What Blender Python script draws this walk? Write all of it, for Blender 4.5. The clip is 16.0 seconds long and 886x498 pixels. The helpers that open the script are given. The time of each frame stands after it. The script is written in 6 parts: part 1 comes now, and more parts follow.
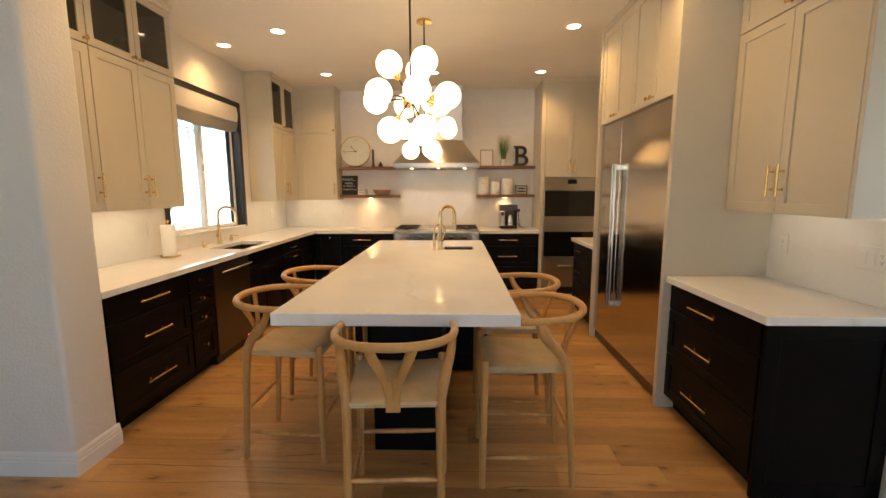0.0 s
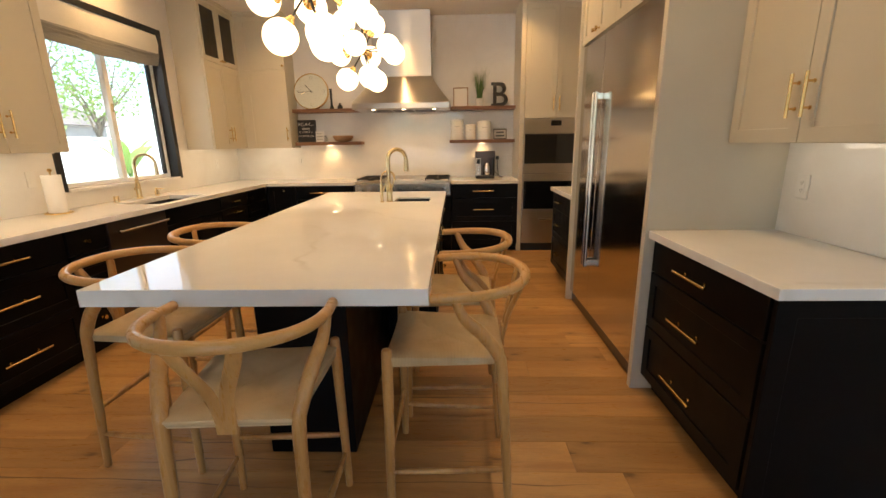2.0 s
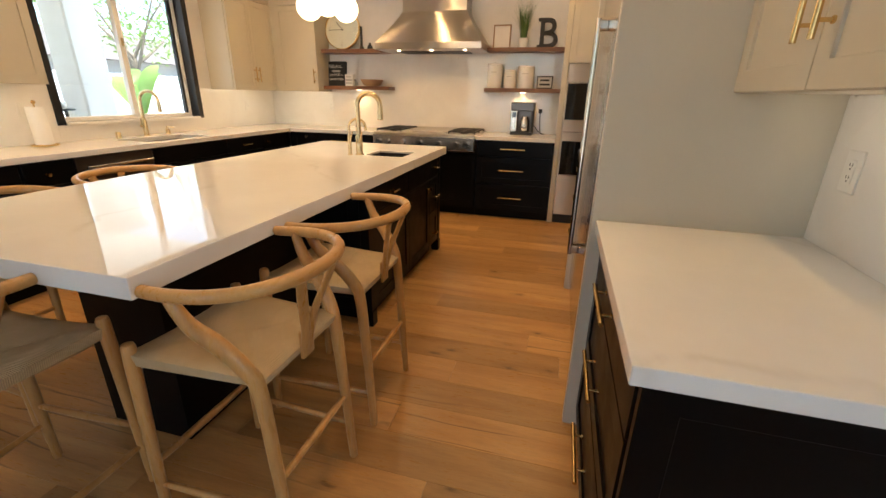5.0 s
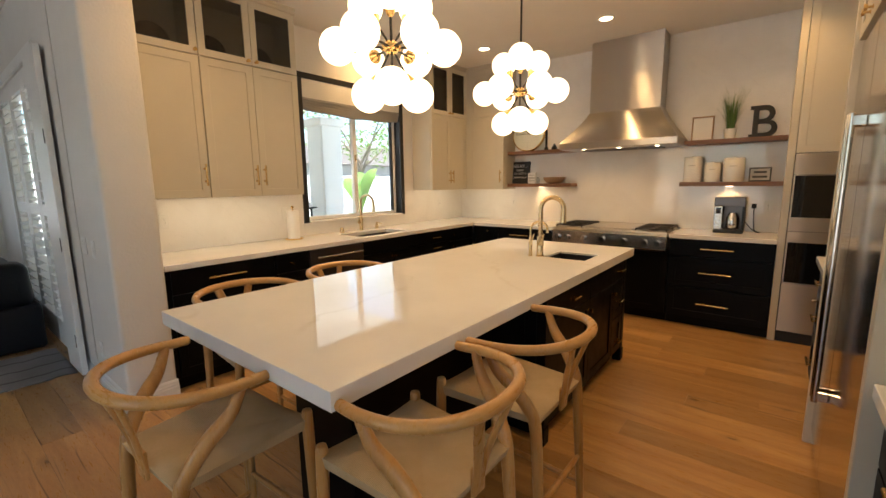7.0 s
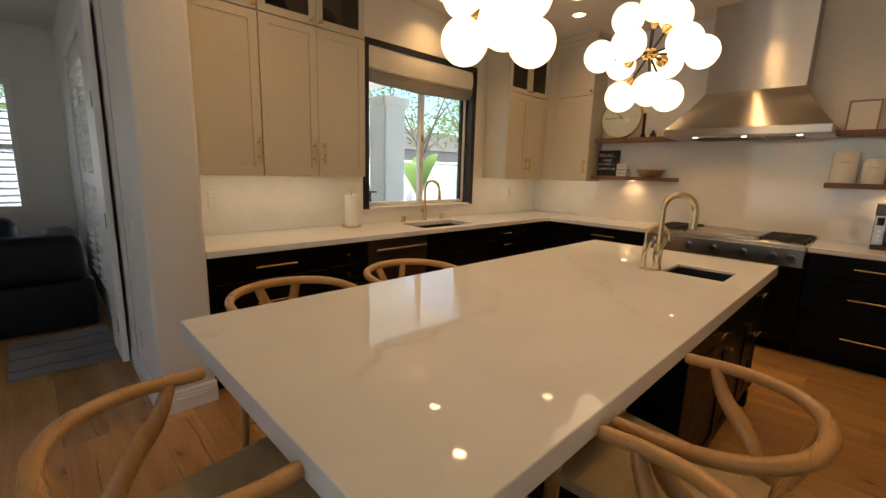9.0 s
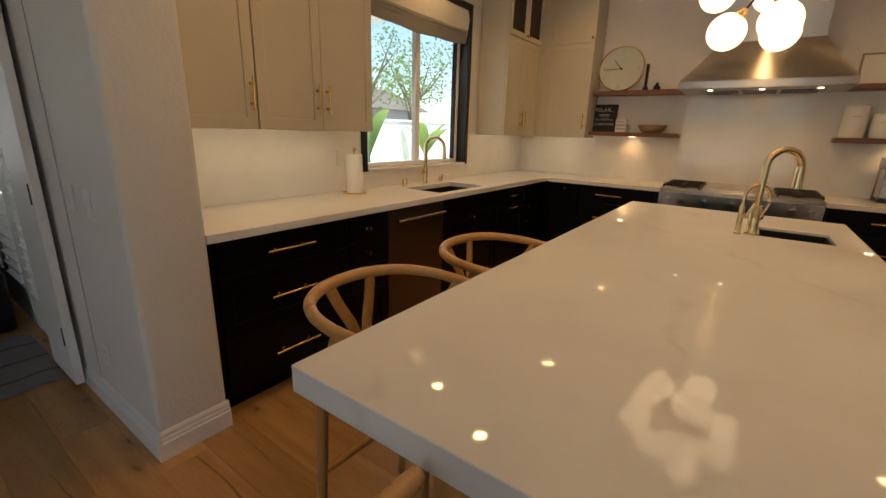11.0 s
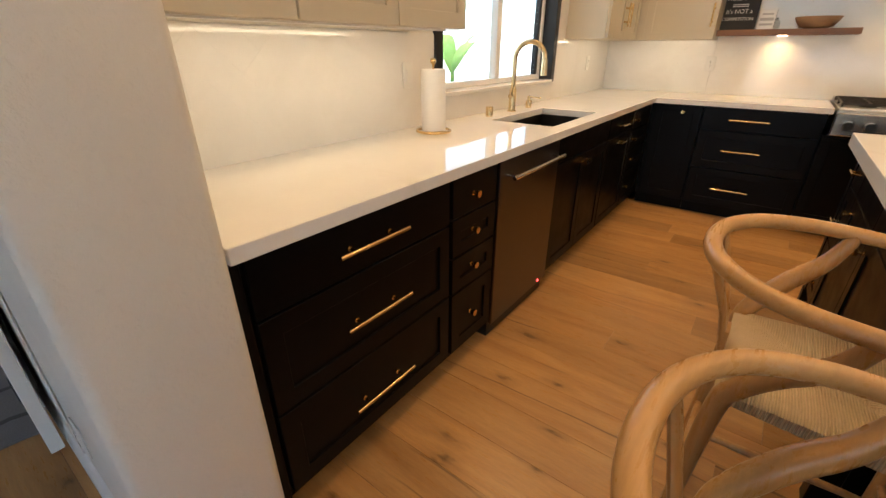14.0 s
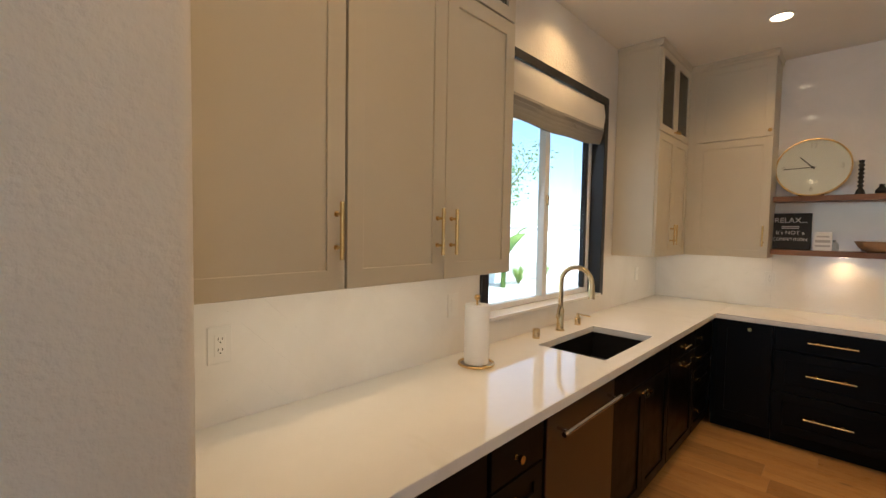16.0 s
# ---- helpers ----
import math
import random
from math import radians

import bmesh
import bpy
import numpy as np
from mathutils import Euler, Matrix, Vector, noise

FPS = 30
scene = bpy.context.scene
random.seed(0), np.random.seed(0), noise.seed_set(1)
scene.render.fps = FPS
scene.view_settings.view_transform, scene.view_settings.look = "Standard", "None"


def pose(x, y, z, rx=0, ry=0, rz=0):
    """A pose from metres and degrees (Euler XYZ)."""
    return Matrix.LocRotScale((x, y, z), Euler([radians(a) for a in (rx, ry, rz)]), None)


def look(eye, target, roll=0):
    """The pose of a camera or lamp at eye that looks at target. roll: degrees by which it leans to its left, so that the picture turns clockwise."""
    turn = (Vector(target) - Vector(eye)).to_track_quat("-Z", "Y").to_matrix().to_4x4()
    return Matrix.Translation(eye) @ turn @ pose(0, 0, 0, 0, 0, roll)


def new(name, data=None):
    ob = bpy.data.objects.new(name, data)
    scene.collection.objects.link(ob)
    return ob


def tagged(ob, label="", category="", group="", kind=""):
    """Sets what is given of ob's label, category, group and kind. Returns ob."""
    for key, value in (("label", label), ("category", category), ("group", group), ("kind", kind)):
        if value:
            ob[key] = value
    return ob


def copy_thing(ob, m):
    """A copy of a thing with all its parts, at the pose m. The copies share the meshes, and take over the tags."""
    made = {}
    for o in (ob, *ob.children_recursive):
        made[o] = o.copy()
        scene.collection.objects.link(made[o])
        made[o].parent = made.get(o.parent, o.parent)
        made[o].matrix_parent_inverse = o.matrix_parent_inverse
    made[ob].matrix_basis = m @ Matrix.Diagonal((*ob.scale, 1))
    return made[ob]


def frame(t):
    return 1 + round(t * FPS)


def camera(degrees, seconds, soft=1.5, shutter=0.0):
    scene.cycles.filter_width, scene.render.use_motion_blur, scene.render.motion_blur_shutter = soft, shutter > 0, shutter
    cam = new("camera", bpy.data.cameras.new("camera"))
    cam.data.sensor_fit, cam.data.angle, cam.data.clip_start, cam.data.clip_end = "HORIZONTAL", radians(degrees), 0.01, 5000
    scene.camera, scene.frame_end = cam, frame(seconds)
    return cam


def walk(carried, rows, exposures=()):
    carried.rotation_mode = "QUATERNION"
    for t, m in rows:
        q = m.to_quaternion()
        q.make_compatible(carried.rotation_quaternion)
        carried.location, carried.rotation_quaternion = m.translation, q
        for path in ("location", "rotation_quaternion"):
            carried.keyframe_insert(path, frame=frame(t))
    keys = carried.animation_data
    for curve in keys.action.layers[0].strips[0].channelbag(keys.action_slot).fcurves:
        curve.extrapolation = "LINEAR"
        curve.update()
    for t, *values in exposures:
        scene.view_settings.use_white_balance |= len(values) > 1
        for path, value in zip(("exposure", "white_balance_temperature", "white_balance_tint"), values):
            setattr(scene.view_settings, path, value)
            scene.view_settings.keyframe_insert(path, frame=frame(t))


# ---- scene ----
cam = camera(92.97, 16.0)
PATH = [
    (0, (0.276, 0.165, 1.485), (0.218, 2.145, 1.208), -0.20),
    (0.5, (0.281, 0.300, 1.469), (0.289, 2.273, 1.143), -1.43),
    (1, (0.399, 0.433, 1.445), (0.310, 2.395, 1.068), -0.80),
    (1.5, (0.556, 0.565, 1.404), (0.380, 2.510, 0.969), -0.48),
    (2, (0.667, 0.763, 1.370), (0.607, 2.702, 0.885), -0.89),
    (2.5, (0.798, 0.923, 1.342), (0.875, 2.828, 0.737), -3.71),
    (3, (0.991, 0.996, 1.315), (1.056, 2.865, 0.608), -2.19),
    (3.2, (1.069, 1.014, 1.304), (1.154, 2.865, 0.551), -1.39),
    (5.3, (1.529, 1.407, 1.342), (0.872, 3.184, 0.700), 0.36),
    (5.5, (1.529, 1.415, 1.352), (0.755, 3.162, 0.760), -0.33),
    (6, (1.529, 1.423, 1.385), (0.530, 3.090, 0.912), -1.22),
    (6.5, (1.505, 1.417, 1.418), (0.357, 3.008, 1.031), -0.86),
    (7, (1.436, 1.439, 1.445), (0.205, 2.984, 1.133), -0.71),
    (7.5, (1.327, 1.492, 1.478), (0.079, 3.034, 1.223), -0.82),
    (8, (1.220, 1.550, 1.472), (-0.022, 3.084, 1.148), -1.04),
    (8.5, (1.053, 1.647, 1.441), (-0.271, 3.106, 1.099), -0.21),
    (9, (0.932, 1.740, 1.425), (-0.471, 3.117, 1.057), 1.73),
    (9.2, (0.873, 1.748, 1.415), (-0.531, 3.118, 1.024), 2.23),
    (10.2, (0.420, 1.600, 1.387), (-0.802, 3.105, 0.896), 1.62),
    (11.3, (-0.064, 1.642, 1.361), (-1.081, 3.261, 0.776), 0.22),
    (11.5, (-0.161, 1.675, 1.356), (-1.100, 3.317, 0.706), -1.68),
    (12, (-0.383, 1.713, 1.325), (-1.360, 3.304, 0.608), -1.08),
    (12.5, (-0.559, 1.839, 1.310), (-1.613, 3.355, 0.543), 1.01),
    (13, (-0.717, 1.922, 1.284), (-1.693, 3.468, 0.475), 0.66),
    (13.5, (-0.868, 1.984, 1.269), (-1.763, 3.545, 0.396), 0.06),
    (14, (-0.923, 2.086, 1.281), (-2.008, 3.529, 0.420), 0.09),
    (14.5, (-0.954, 2.201, 1.334), (-2.173, 3.618, 0.622), -0.05),
    (15, (-0.966, 2.243, 1.406), (-2.285, 3.665, 0.917), 0.94),
    (15.5, (-0.972, 2.235, 1.492), (-2.340, 3.672, 1.239), 1.03),
    (16, (-0.985, 2.228, 1.536), (-2.378, 3.660, 1.440), 0.99),
]
walk(cam, [(t, look(eye, target, roll)) for t, eye, target, roll in PATH], [(0, 1.92, 6400, 7), (3, 1.95, 6150, 7), (5.5, 2.05, 6050, 7), (6.5, 1.9, 6150, 7), (7.5, 1.55, 6200, 7), (9, 1.08, 6300, 8), (11.5, 0.93, 6550, 8), (12.5, 1.08, 6650, 8), (13, 1.33, 6450, 7), (13.5, 1.7, 6150, 7), (14, 1.9, 5750, 7), (14.5, 1.97, 5500, 7), (15, 1.82, 5450, 7), (16, 1.28, 5550, 7)])

# ---- world, sun and large lights ----
world = bpy.data.worlds.new("World")
scene.world = world
world.use_nodes = True
wn = world.node_tree
sky = wn.nodes.new("ShaderNodeTexSky")
sky.sky_type = "NISHITA"
sky.sun_disc = False
sky.sun_elevation = radians(65.6)
sky.sun_rotation = radians(107)
wn.links.new(sky.outputs[0], wn.nodes["Background"].inputs[0])
wn.nodes["Background"].inputs[1].default_value = 0.15

sun_data = bpy.data.lights.new("sun", "SUN")
sun_data.energy = 5.0
sun_data.angle = radians(0.5)
sun_data.color = (1.0, 0.95, 0.87)
sun_ob = new("sun", sun_data)
sun_ob.matrix_basis = look((10, 6, 24), (10 - 3.9, 6 + 1.2, 24 - 9.0))

WARM = (1.0, 0.57, 0.225)


def area_lamp(name, m, sx, sy, watts, colour, shape="RECTANGLE", spread=180):
    data = bpy.data.lights.new(name, "AREA")
    data.shape, data.size, data.size_y = shape, sx, sy
    data.energy, data.color, data.spread = watts, colour, radians(spread)
    ob = new(name, data)
    ob.matrix_basis = m
    return ob


# ---- plan ----
XL, XR, YB, CEIL = -2.375, 2.313, 6.70, 2.965
YL = 2.14           # wall between the living room and the garden
LIVX, BACKY = -6.4, -3.6
CT = 0.918          # worktop height

# daylight that falls in through the openings; back and side ones are added, unseen
DAY = (0.78, 0.89, 1.0)
area_lamp("window_daylight", look((XL - 0.10, 4.68, 1.72), (0, 4.68, 1.35)), 1.35, 1.2, 1.2, (0.93, 0.97, 1.0))
# weak fill from an assumed opening in the unseen back wall
area_lamp("back_opening_fill", look((-0.4, BACKY - 0.02, 1.72), (-0.4, 3, 1.5)), 2.5, 1.9, 0.3, DAY)
# fill from an added, unseen side opening; brightens the wall end
area_lamp("side_opening_fill", look((4.18, -0.2, 1.55), (0, 0.9, 1.2)), 1.8, 1.4, 0.55, (1.0, 0.96, 0.91))
area_lamp("living_window_daylight", look((LIVX - 0.02, 1.15, 1.5), (0, 1.15, 1.2)), 1.0, 1.4, 0.5, DAY)

# ---- materials ----


def material(name, base, rough=0.5, metal=0.0, coat=0.0):
    m = bpy.data.materials.new(name)
    m.use_nodes = True
    b = m.node_tree.nodes["Principled BSDF"]
    b.inputs["Base Color"].default_value = (*base, 1)
    b.inputs["Roughness"].default_value = rough
    b.inputs["Metallic"].default_value = metal
    b.inputs["Coat Weight"].default_value = coat
    return m


def nodes_of(m):
    t = m.node_tree
    return t.nodes, t.links, t.nodes["Principled BSDF"]


def coords(m, scale=(1, 1, 1), space="Object", rot=(0, 0, 0)):
    n, l, _ = nodes_of(m)
    c, mp = n.new("ShaderNodeTexCoord"), n.new("ShaderNodeMapping")
    mp.inputs["Scale"].default_value = scale
    mp.inputs["Rotation"].default_value = rot
    l.new(c.outputs[space], mp.inputs[0])
    return mp.outputs[0]


def noise_tex(m, vec, scale, detail=4, rough=0.55, distort=0.0):
    n, l, _ = nodes_of(m)
    t = n.new("ShaderNodeTexNoise")
    t.inputs["Scale"].default_value = scale
    t.inputs["Detail"].default_value = detail
    t.inputs["Roughness"].default_value = rough
    t.inputs["Distortion"].default_value = distort
    l.new(vec, t.inputs["Vector"])
    return t.outputs[0]


def ramp(m, fac, stops):
    n, l, _ = nodes_of(m)
    r = n.new("ShaderNodeValToRGB")
    while len(r.color_ramp.elements) < len(stops):
        r.color_ramp.elements.new(0.5)
    for e, (p, c) in zip(r.color_ramp.elements, stops):
        e.position, e.color = p, (*c, 1) if len(c) == 3 else c
    l.new(fac, r.inputs[0])
    return r.outputs[0]


def grey(v):
    return (v, v, v)


def mix(m, fac, a, b, mode="MIX"):
    n, l, _ = nodes_of(m)
    x = n.new("ShaderNodeMix")
    x.data_type, x.blend_type = "RGBA", mode
    for s, v in ((x.inputs[0], fac), (x.inputs[6], a), (x.inputs[7], b)):
        if isinstance(v, (int, float)):
            s.default_value = v
        elif isinstance(v, tuple):
            s.default_value = (*v, 1)
        else:
            l.new(v, s)
    return x.outputs[2]


def bump(m, height, strength, dist=0.01):
    n, l, b = nodes_of(m)
    x = n.new("ShaderNodeBump")
    x.inputs["Strength"].default_value = strength
    x.inputs["Distance"].default_value = dist
    l.new(height, x.inputs["Height"])
    l.new(x.outputs[0], b.inputs["Normal"])


def to(m, out, socket):
    _, l, b = nodes_of(m)
    l.new(out, b.inputs[socket])


def random_of(m):
    n, _, _ = nodes_of(m)
    return n.new("ShaderNodeObjectInfo").outputs["Random"]


def paint(name, base, rough, grain=0.06, relief=0.12, scale=220.0, dist=0.002):
    m = material(name, base, rough)
    v = coords(m)
    a = noise_tex(m, v, 2.2, 5)
    dark, light = tuple(c * (1 - grain) for c in base), tuple(min(1, c * (1 + grain)) for c in base)
    to(m, ramp(m, a, [(0.3, dark), (0.7, light)]), "Base Color")
    to(m, ramp(m, noise_tex(m, v, 9, 4), [(0.3, grey(rough * 0.85)), (0.7, grey(min(1, rough * 1.15)))]), "Roughness")
    bump(m, noise_tex(m, v, scale, 3), relief, dist)
    return m


M = {}
M["wall"] = paint("wall paint", (0.74, 0.71, 0.66), 0.55, 0.025, 0.38, 62, 0.010)
M["ceiling"] = paint("ceiling paint", (0.80, 0.77, 0.72), 0.75, 0.02, 0.3, 90, 0.003)
M["trim"] = paint("white trim paint", (0.80, 0.79, 0.76), 0.38, 0.02, 0.05)
M["greige"] = paint("greige cabinet paint", (0.590, 0.538, 0.424), 0.36, 0.035, 0.05)
M["black_cab"] = paint("black cabinet paint", (0.0034, 0.0031, 0.0034), 0.38, 0.15, 0.05)
nodes_of(M["black_cab"])[2].inputs["Specular IOR Level"].default_value = 0.12
M["black_frame"] = paint("black window trim paint", (0.012, 0.012, 0.013), 0.42, 0.1, 0.05)
M["black"] = material("matt black", (0.010, 0.010, 0.010), 0.45)
M["oven_glass"] = material("dark oven glass", (0.006, 0.006, 0.007), 0.05)
M["vinyl"] = paint("white vinyl", (0.82, 0.82, 0.80), 0.35, 0.02, 0.03)
M["ceramic"] = paint("white glazed ceramic", (0.82, 0.80, 0.76), 0.15, 0.02, 0.02)
M["paper"] = paint("white paper", (0.84, 0.83, 0.81), 0.85, 0.03, 0.3, 160, 0.002)
M["plastic_white"] = material("white plastic", (0.78, 0.77, 0.74), 0.35)
M["grout"] = material("white grout", (0.78, 0.76, 0.72), 0.8)
M["joint"] = material("dark floor joint", (0.13, 0.07, 0.03), 0.8)
M["rubber"] = material("dark rubber", (0.02, 0.02, 0.02), 0.7)
M["leather"] = paint("black leather", (0.006, 0.0065, 0.009), 0.45, 0.2, 0.35, 60, 0.004)
nodes_of(M["leather"])[2].inputs["Specular IOR Level"].default_value = 0.25


def brushed(name, base, rough, scale, strength=0.08, aniso=0.0):
    m = material(name, base, rough, 1.0)
    v = coords(m, scale)
    f = noise_tex(m, v, 1.0, 6, 0.7)
    to(m, ramp(m, f, [(0.25, grey(rough * 0.9)), (0.75, grey(rough * 1.1))]), "Roughness")
    to(m, ramp(m, f, [(0.2, tuple(c * 0.965 for c in base)), (0.8, base)]), "Base Color")
    bump(m, f, strength, 0.001)
    if aniso:
        n, l, b = nodes_of(m)
        tg = n.new("ShaderNodeTangent")
        tg.direction_type, tg.axis = "RADIAL", "Z"
        l.new(tg.outputs[0], b.inputs["Tangent"])
        b.inputs["Anisotropic"].default_value = aniso
        b.inputs["Anisotropic Rotation"].default_value = 0.25
    return m


M["steel"] = brushed("brushed stainless steel", (0.56, 0.53, 0.49), 0.33, (2, 2, 260), 0.012, 0.95)
M["steel_v"] = brushed("vertically brushed steel", (0.60, 0.55, 0.48), 0.14, (260, 260, 2), 0.008)
M["steel_dw"] = brushed("brushed dishwasher steel", (0.135, 0.115, 0.105), 0.30, (2, 2, 260), 0.012, 0.6)
M["steel_mid"] = brushed("brushed range panel steel", (0.58, 0.52, 0.44), 0.24, (2, 2, 260), 0.010)
M["chrome"] = material("polished steel", (0.68, 0.66, 0.63), 0.14, 1.0)
M["brass"] = brushed("satin brass", (0.74, 0.52, 0.22), 0.24, (60, 60, 60), 0.03)
M["champagne"] = brushed("champagne bronze", (0.74, 0.58, 0.33), 0.22, (60, 60, 60), 0.03)
M["sink"] = brushed("dark sink steel", (0.07, 0.066, 0.064), 0.42, (60, 60, 200), 0.05)
M["iron"] = paint("cast iron", (0.014, 0.013, 0.013), 0.55, 0.2, 0.3, 200)


def quartz():
    m = material("white veined quartz", (0.82, 0.80, 0.76), 0.10)
    v = coords(m, (1, 1, 1))
    warp = noise_tex(m, v, 1.6, 5, 0.6, 1.2)
    n, l, _ = nodes_of(m)
    w = n.new("ShaderNodeTexWave")
    w.wave_type, w.bands_direction = "BANDS", "DIAGONAL"
    w.inputs["Scale"].default_value = 0.55
    w.inputs["Distortion"].default_value = 9.0
    w.inputs["Detail"].default_value = 5.0
    w.inputs["Detail Scale"].default_value = 1.4
    l.new(v, w.inputs[0])
    vein = ramp(m, w.outputs["Color"], [(0.0, grey(1)), (0.005, grey(0.55)), (0.020, grey(0.0)), (1.0, grey(0))])
    gate = ramp(m, warp, [(0.46, grey(0)), (0.62, grey(0.9))])
    fac = mix(m, 1.0, vein, gate, "MULTIPLY")
    cloud = ramp(m, noise_tex(m, v, 3.0, 6, 0.6), [(0.3, (0.80, 0.785, 0.75)), (0.7, (0.86, 0.845, 0.81))])
    to(m, mix(m, fac, cloud, (0.735, 0.710, 0.660)), "Base Color")
    to(m, ramp(m, noise_tex(m, v, 14, 4), [(0.3, grey(0.018)), (0.7, grey(0.042))]), "Roughness")
    return m


M["quartz"] = quartz()
nodes_of(M["quartz"])[2].inputs["Specular IOR Level"].default_value = 0.32


def tile_mat():
    m = material("white herringbone tile", (0.82, 0.80, 0.76), 0.09)
    r = random_of(m)
    v = coords(m)
    a = ramp(m, noise_tex(m, v, 2.5, 5, 0.6, 0.8), [(0.35, (0.80, 0.78, 0.745)), (0.7, (0.865, 0.85, 0.82))])
    b = ramp(m, r, [(0.0, (0.996, 0.996, 0.995)), (1.0, (1.0, 1.0, 1.0))])
    to(m, mix(m, 1.0, a, b, "MULTIPLY"), "Base Color")
    to(m, ramp(m, noise_tex(m, v, 10, 3), [(0.3, grey(0.02)), (0.7, grey(0.05))]), "Roughness")
    bump(m, noise_tex(m, v, 5.0, 2), 0.12, 0.01)
    return m


M["tile"] = tile_mat()


def wood(name, dark, light, rough, along="X", ring=14.0, knots=False, var=0.25):
    m = material(name, light, rough)
    s = {"X": (1.0, 9.0, 9.0), "Y": (9.0, 1.0, 9.0), "Z": (9.0, 9.0, 1.0)}[along]
    n, l, _ = nodes_of(m)
    c = n.new("ShaderNodeTexCoord")
    r = random_of(m)
    add = n.new("ShaderNodeVectorMath")
    add.operation = "ADD"
    sc = n.new("ShaderNodeVectorMath")
    sc.operation = "SCALE"
    comb = n.new("ShaderNodeCombineXYZ")
    for k in range(3):
        l.new(r, comb.inputs[k])
    l.new(comb.outputs[0], sc.inputs[0])
    sc.inputs["Scale"].default_value = 37.0
    l.new(c.outputs["Object"], add.inputs[0])
    l.new(sc.outputs[0], add.inputs[1])
    mp = n.new("ShaderNodeMapping")
    mp.inputs["Scale"].default_value = s
    l.new(add.outputs[0], mp.inputs[0])
    v = mp.outputs[0]
    broad = noise_tex(m, v, 0.8, 4, 0.55, 1.1)
    fine = noise_tex(m, v, ring, 6, 0.7)
    base = ramp(m, broad, [(0.28, dark), (0.52, tuple((a + b) / 2 for a, b in zip(dark, light))), (0.75, light)])
    line = ramp(m, fine, [(0.3, grey(0.78)), (0.6, grey(1.0))])
    col = mix(m, 0.75, base, line, "MULTIPLY")
    tint = ramp(m, r, [(0.0, grey(1 - var)), (0.5, grey(1.0)), (1.0, (1.0 + var * 0.35, 1.0 + var * 0.3, 1.0 + var * 0.2))])
    col = mix(m, 1.0, col, tint, "MULTIPLY")
    if knots:
        k = n.new("ShaderNodeTexVoronoi")
        k.voronoi_dimensions = "2D"
        k.inputs["Scale"].default_value = 1.0
        mk = n.new("ShaderNodeMapping")
        mk.inputs["Scale"].default_value = (1.9, 4.6, 1.0)
        l.new(add.outputs[0], mk.inputs[0])
        wob = n.new("ShaderNodeVectorMath")
        wob.operation = "MULTIPLY_ADD"
        wn2 = n.new("ShaderNodeTexNoise")
        wn2.inputs["Scale"].default_value = 9.0
        l.new(mk.outputs[0], wn2.inputs["Vector"])
        l.new(wn2.outputs["Color"], wob.inputs[0])
        wob.inputs[1].default_value = (0.16, 0.16, 0)
        l.new(mk.outputs[0], wob.inputs[2])
        l.new(wob.outputs[0], k.inputs["Vector"])
        spot = ramp(m, k.outputs["Distance"], [(0.0, grey(0.8)), (0.03, grey(0.6)), (0.07, grey(0.22)), (0.20, grey(0))])
        gate = ramp(m, noise_tex(m, add.outputs[0], 1.3, 2), [(0.46, grey(0)), (0.55, grey(1))])
        f = mix(m, 1.0, spot, gate, "MULTIPLY")
        col = mix(m, f, col, (0.07, 0.036, 0.015))
        crack = n.new("ShaderNodeTexWave")
        crack.bands_direction = "Y"
        crack.inputs["Scale"].default_value = 0.9
        crack.inputs["Distortion"].default_value = 7.0
        crack.inputs["Detail"].default_value = 4.0
        mk2 = n.new("ShaderNodeMapping")
        mk2.inputs["Scale"].default_value = (0.5, 3.0, 1.0)
        l.new(add.outputs[0], mk2.inputs[0])
        l.new(mk2.outputs[0], crack.inputs[0])
        cl = ramp(m, crack.outputs["Color"], [(0.0, grey(0.7)), (0.006, grey(0.4)), (0.014, grey(0))])
        gate2 = ramp(m, noise_tex(m, add.outputs[0], 0.9, 2), [(0.53, grey(0)), (0.62, grey(1))])
        col = mix(m, mix(m, 1.0, cl, gate2, "MULTIPLY"), col, (0.10, 0.055, 0.026))
    to(m, col, "Base Color")
    to(m, ramp(m, fine, [(0.3, grey(min(1, rough * 1.25))), (0.7, grey(rough * 0.85))]), "Roughness")
    bump(m, fine, 0.14, 0.002)
    return m


M["oak"] = wood("oiled oak plank", (0.405, 0.205, 0.066), (0.610, 0.355, 0.134), 0.29, "X", 12, True, 0.26)
M["ash"] = wood("pale oiled ash", (0.40, 0.195, 0.058), (0.70, 0.410, 0.145), 0.28, "Z", 10, False, 0.12)
M["ash_rail"] = wood("bent ash rail", (0.53, 0.285, 0.092), (0.66, 0.385, 0.135), 0.28, "X", 7, False, 0.10)
M["walnut"] = wood("walnut shelf", (0.12, 0.050, 0.020), (0.30, 0.145, 0.062), 0.40, "X", 10, False, 0.08)
M["bowl_wood"] = wood("turned wood", (0.30, 0.17, 0.09), (0.52, 0.34, 0.20), 0.45, "X", 8, False, 0.05)


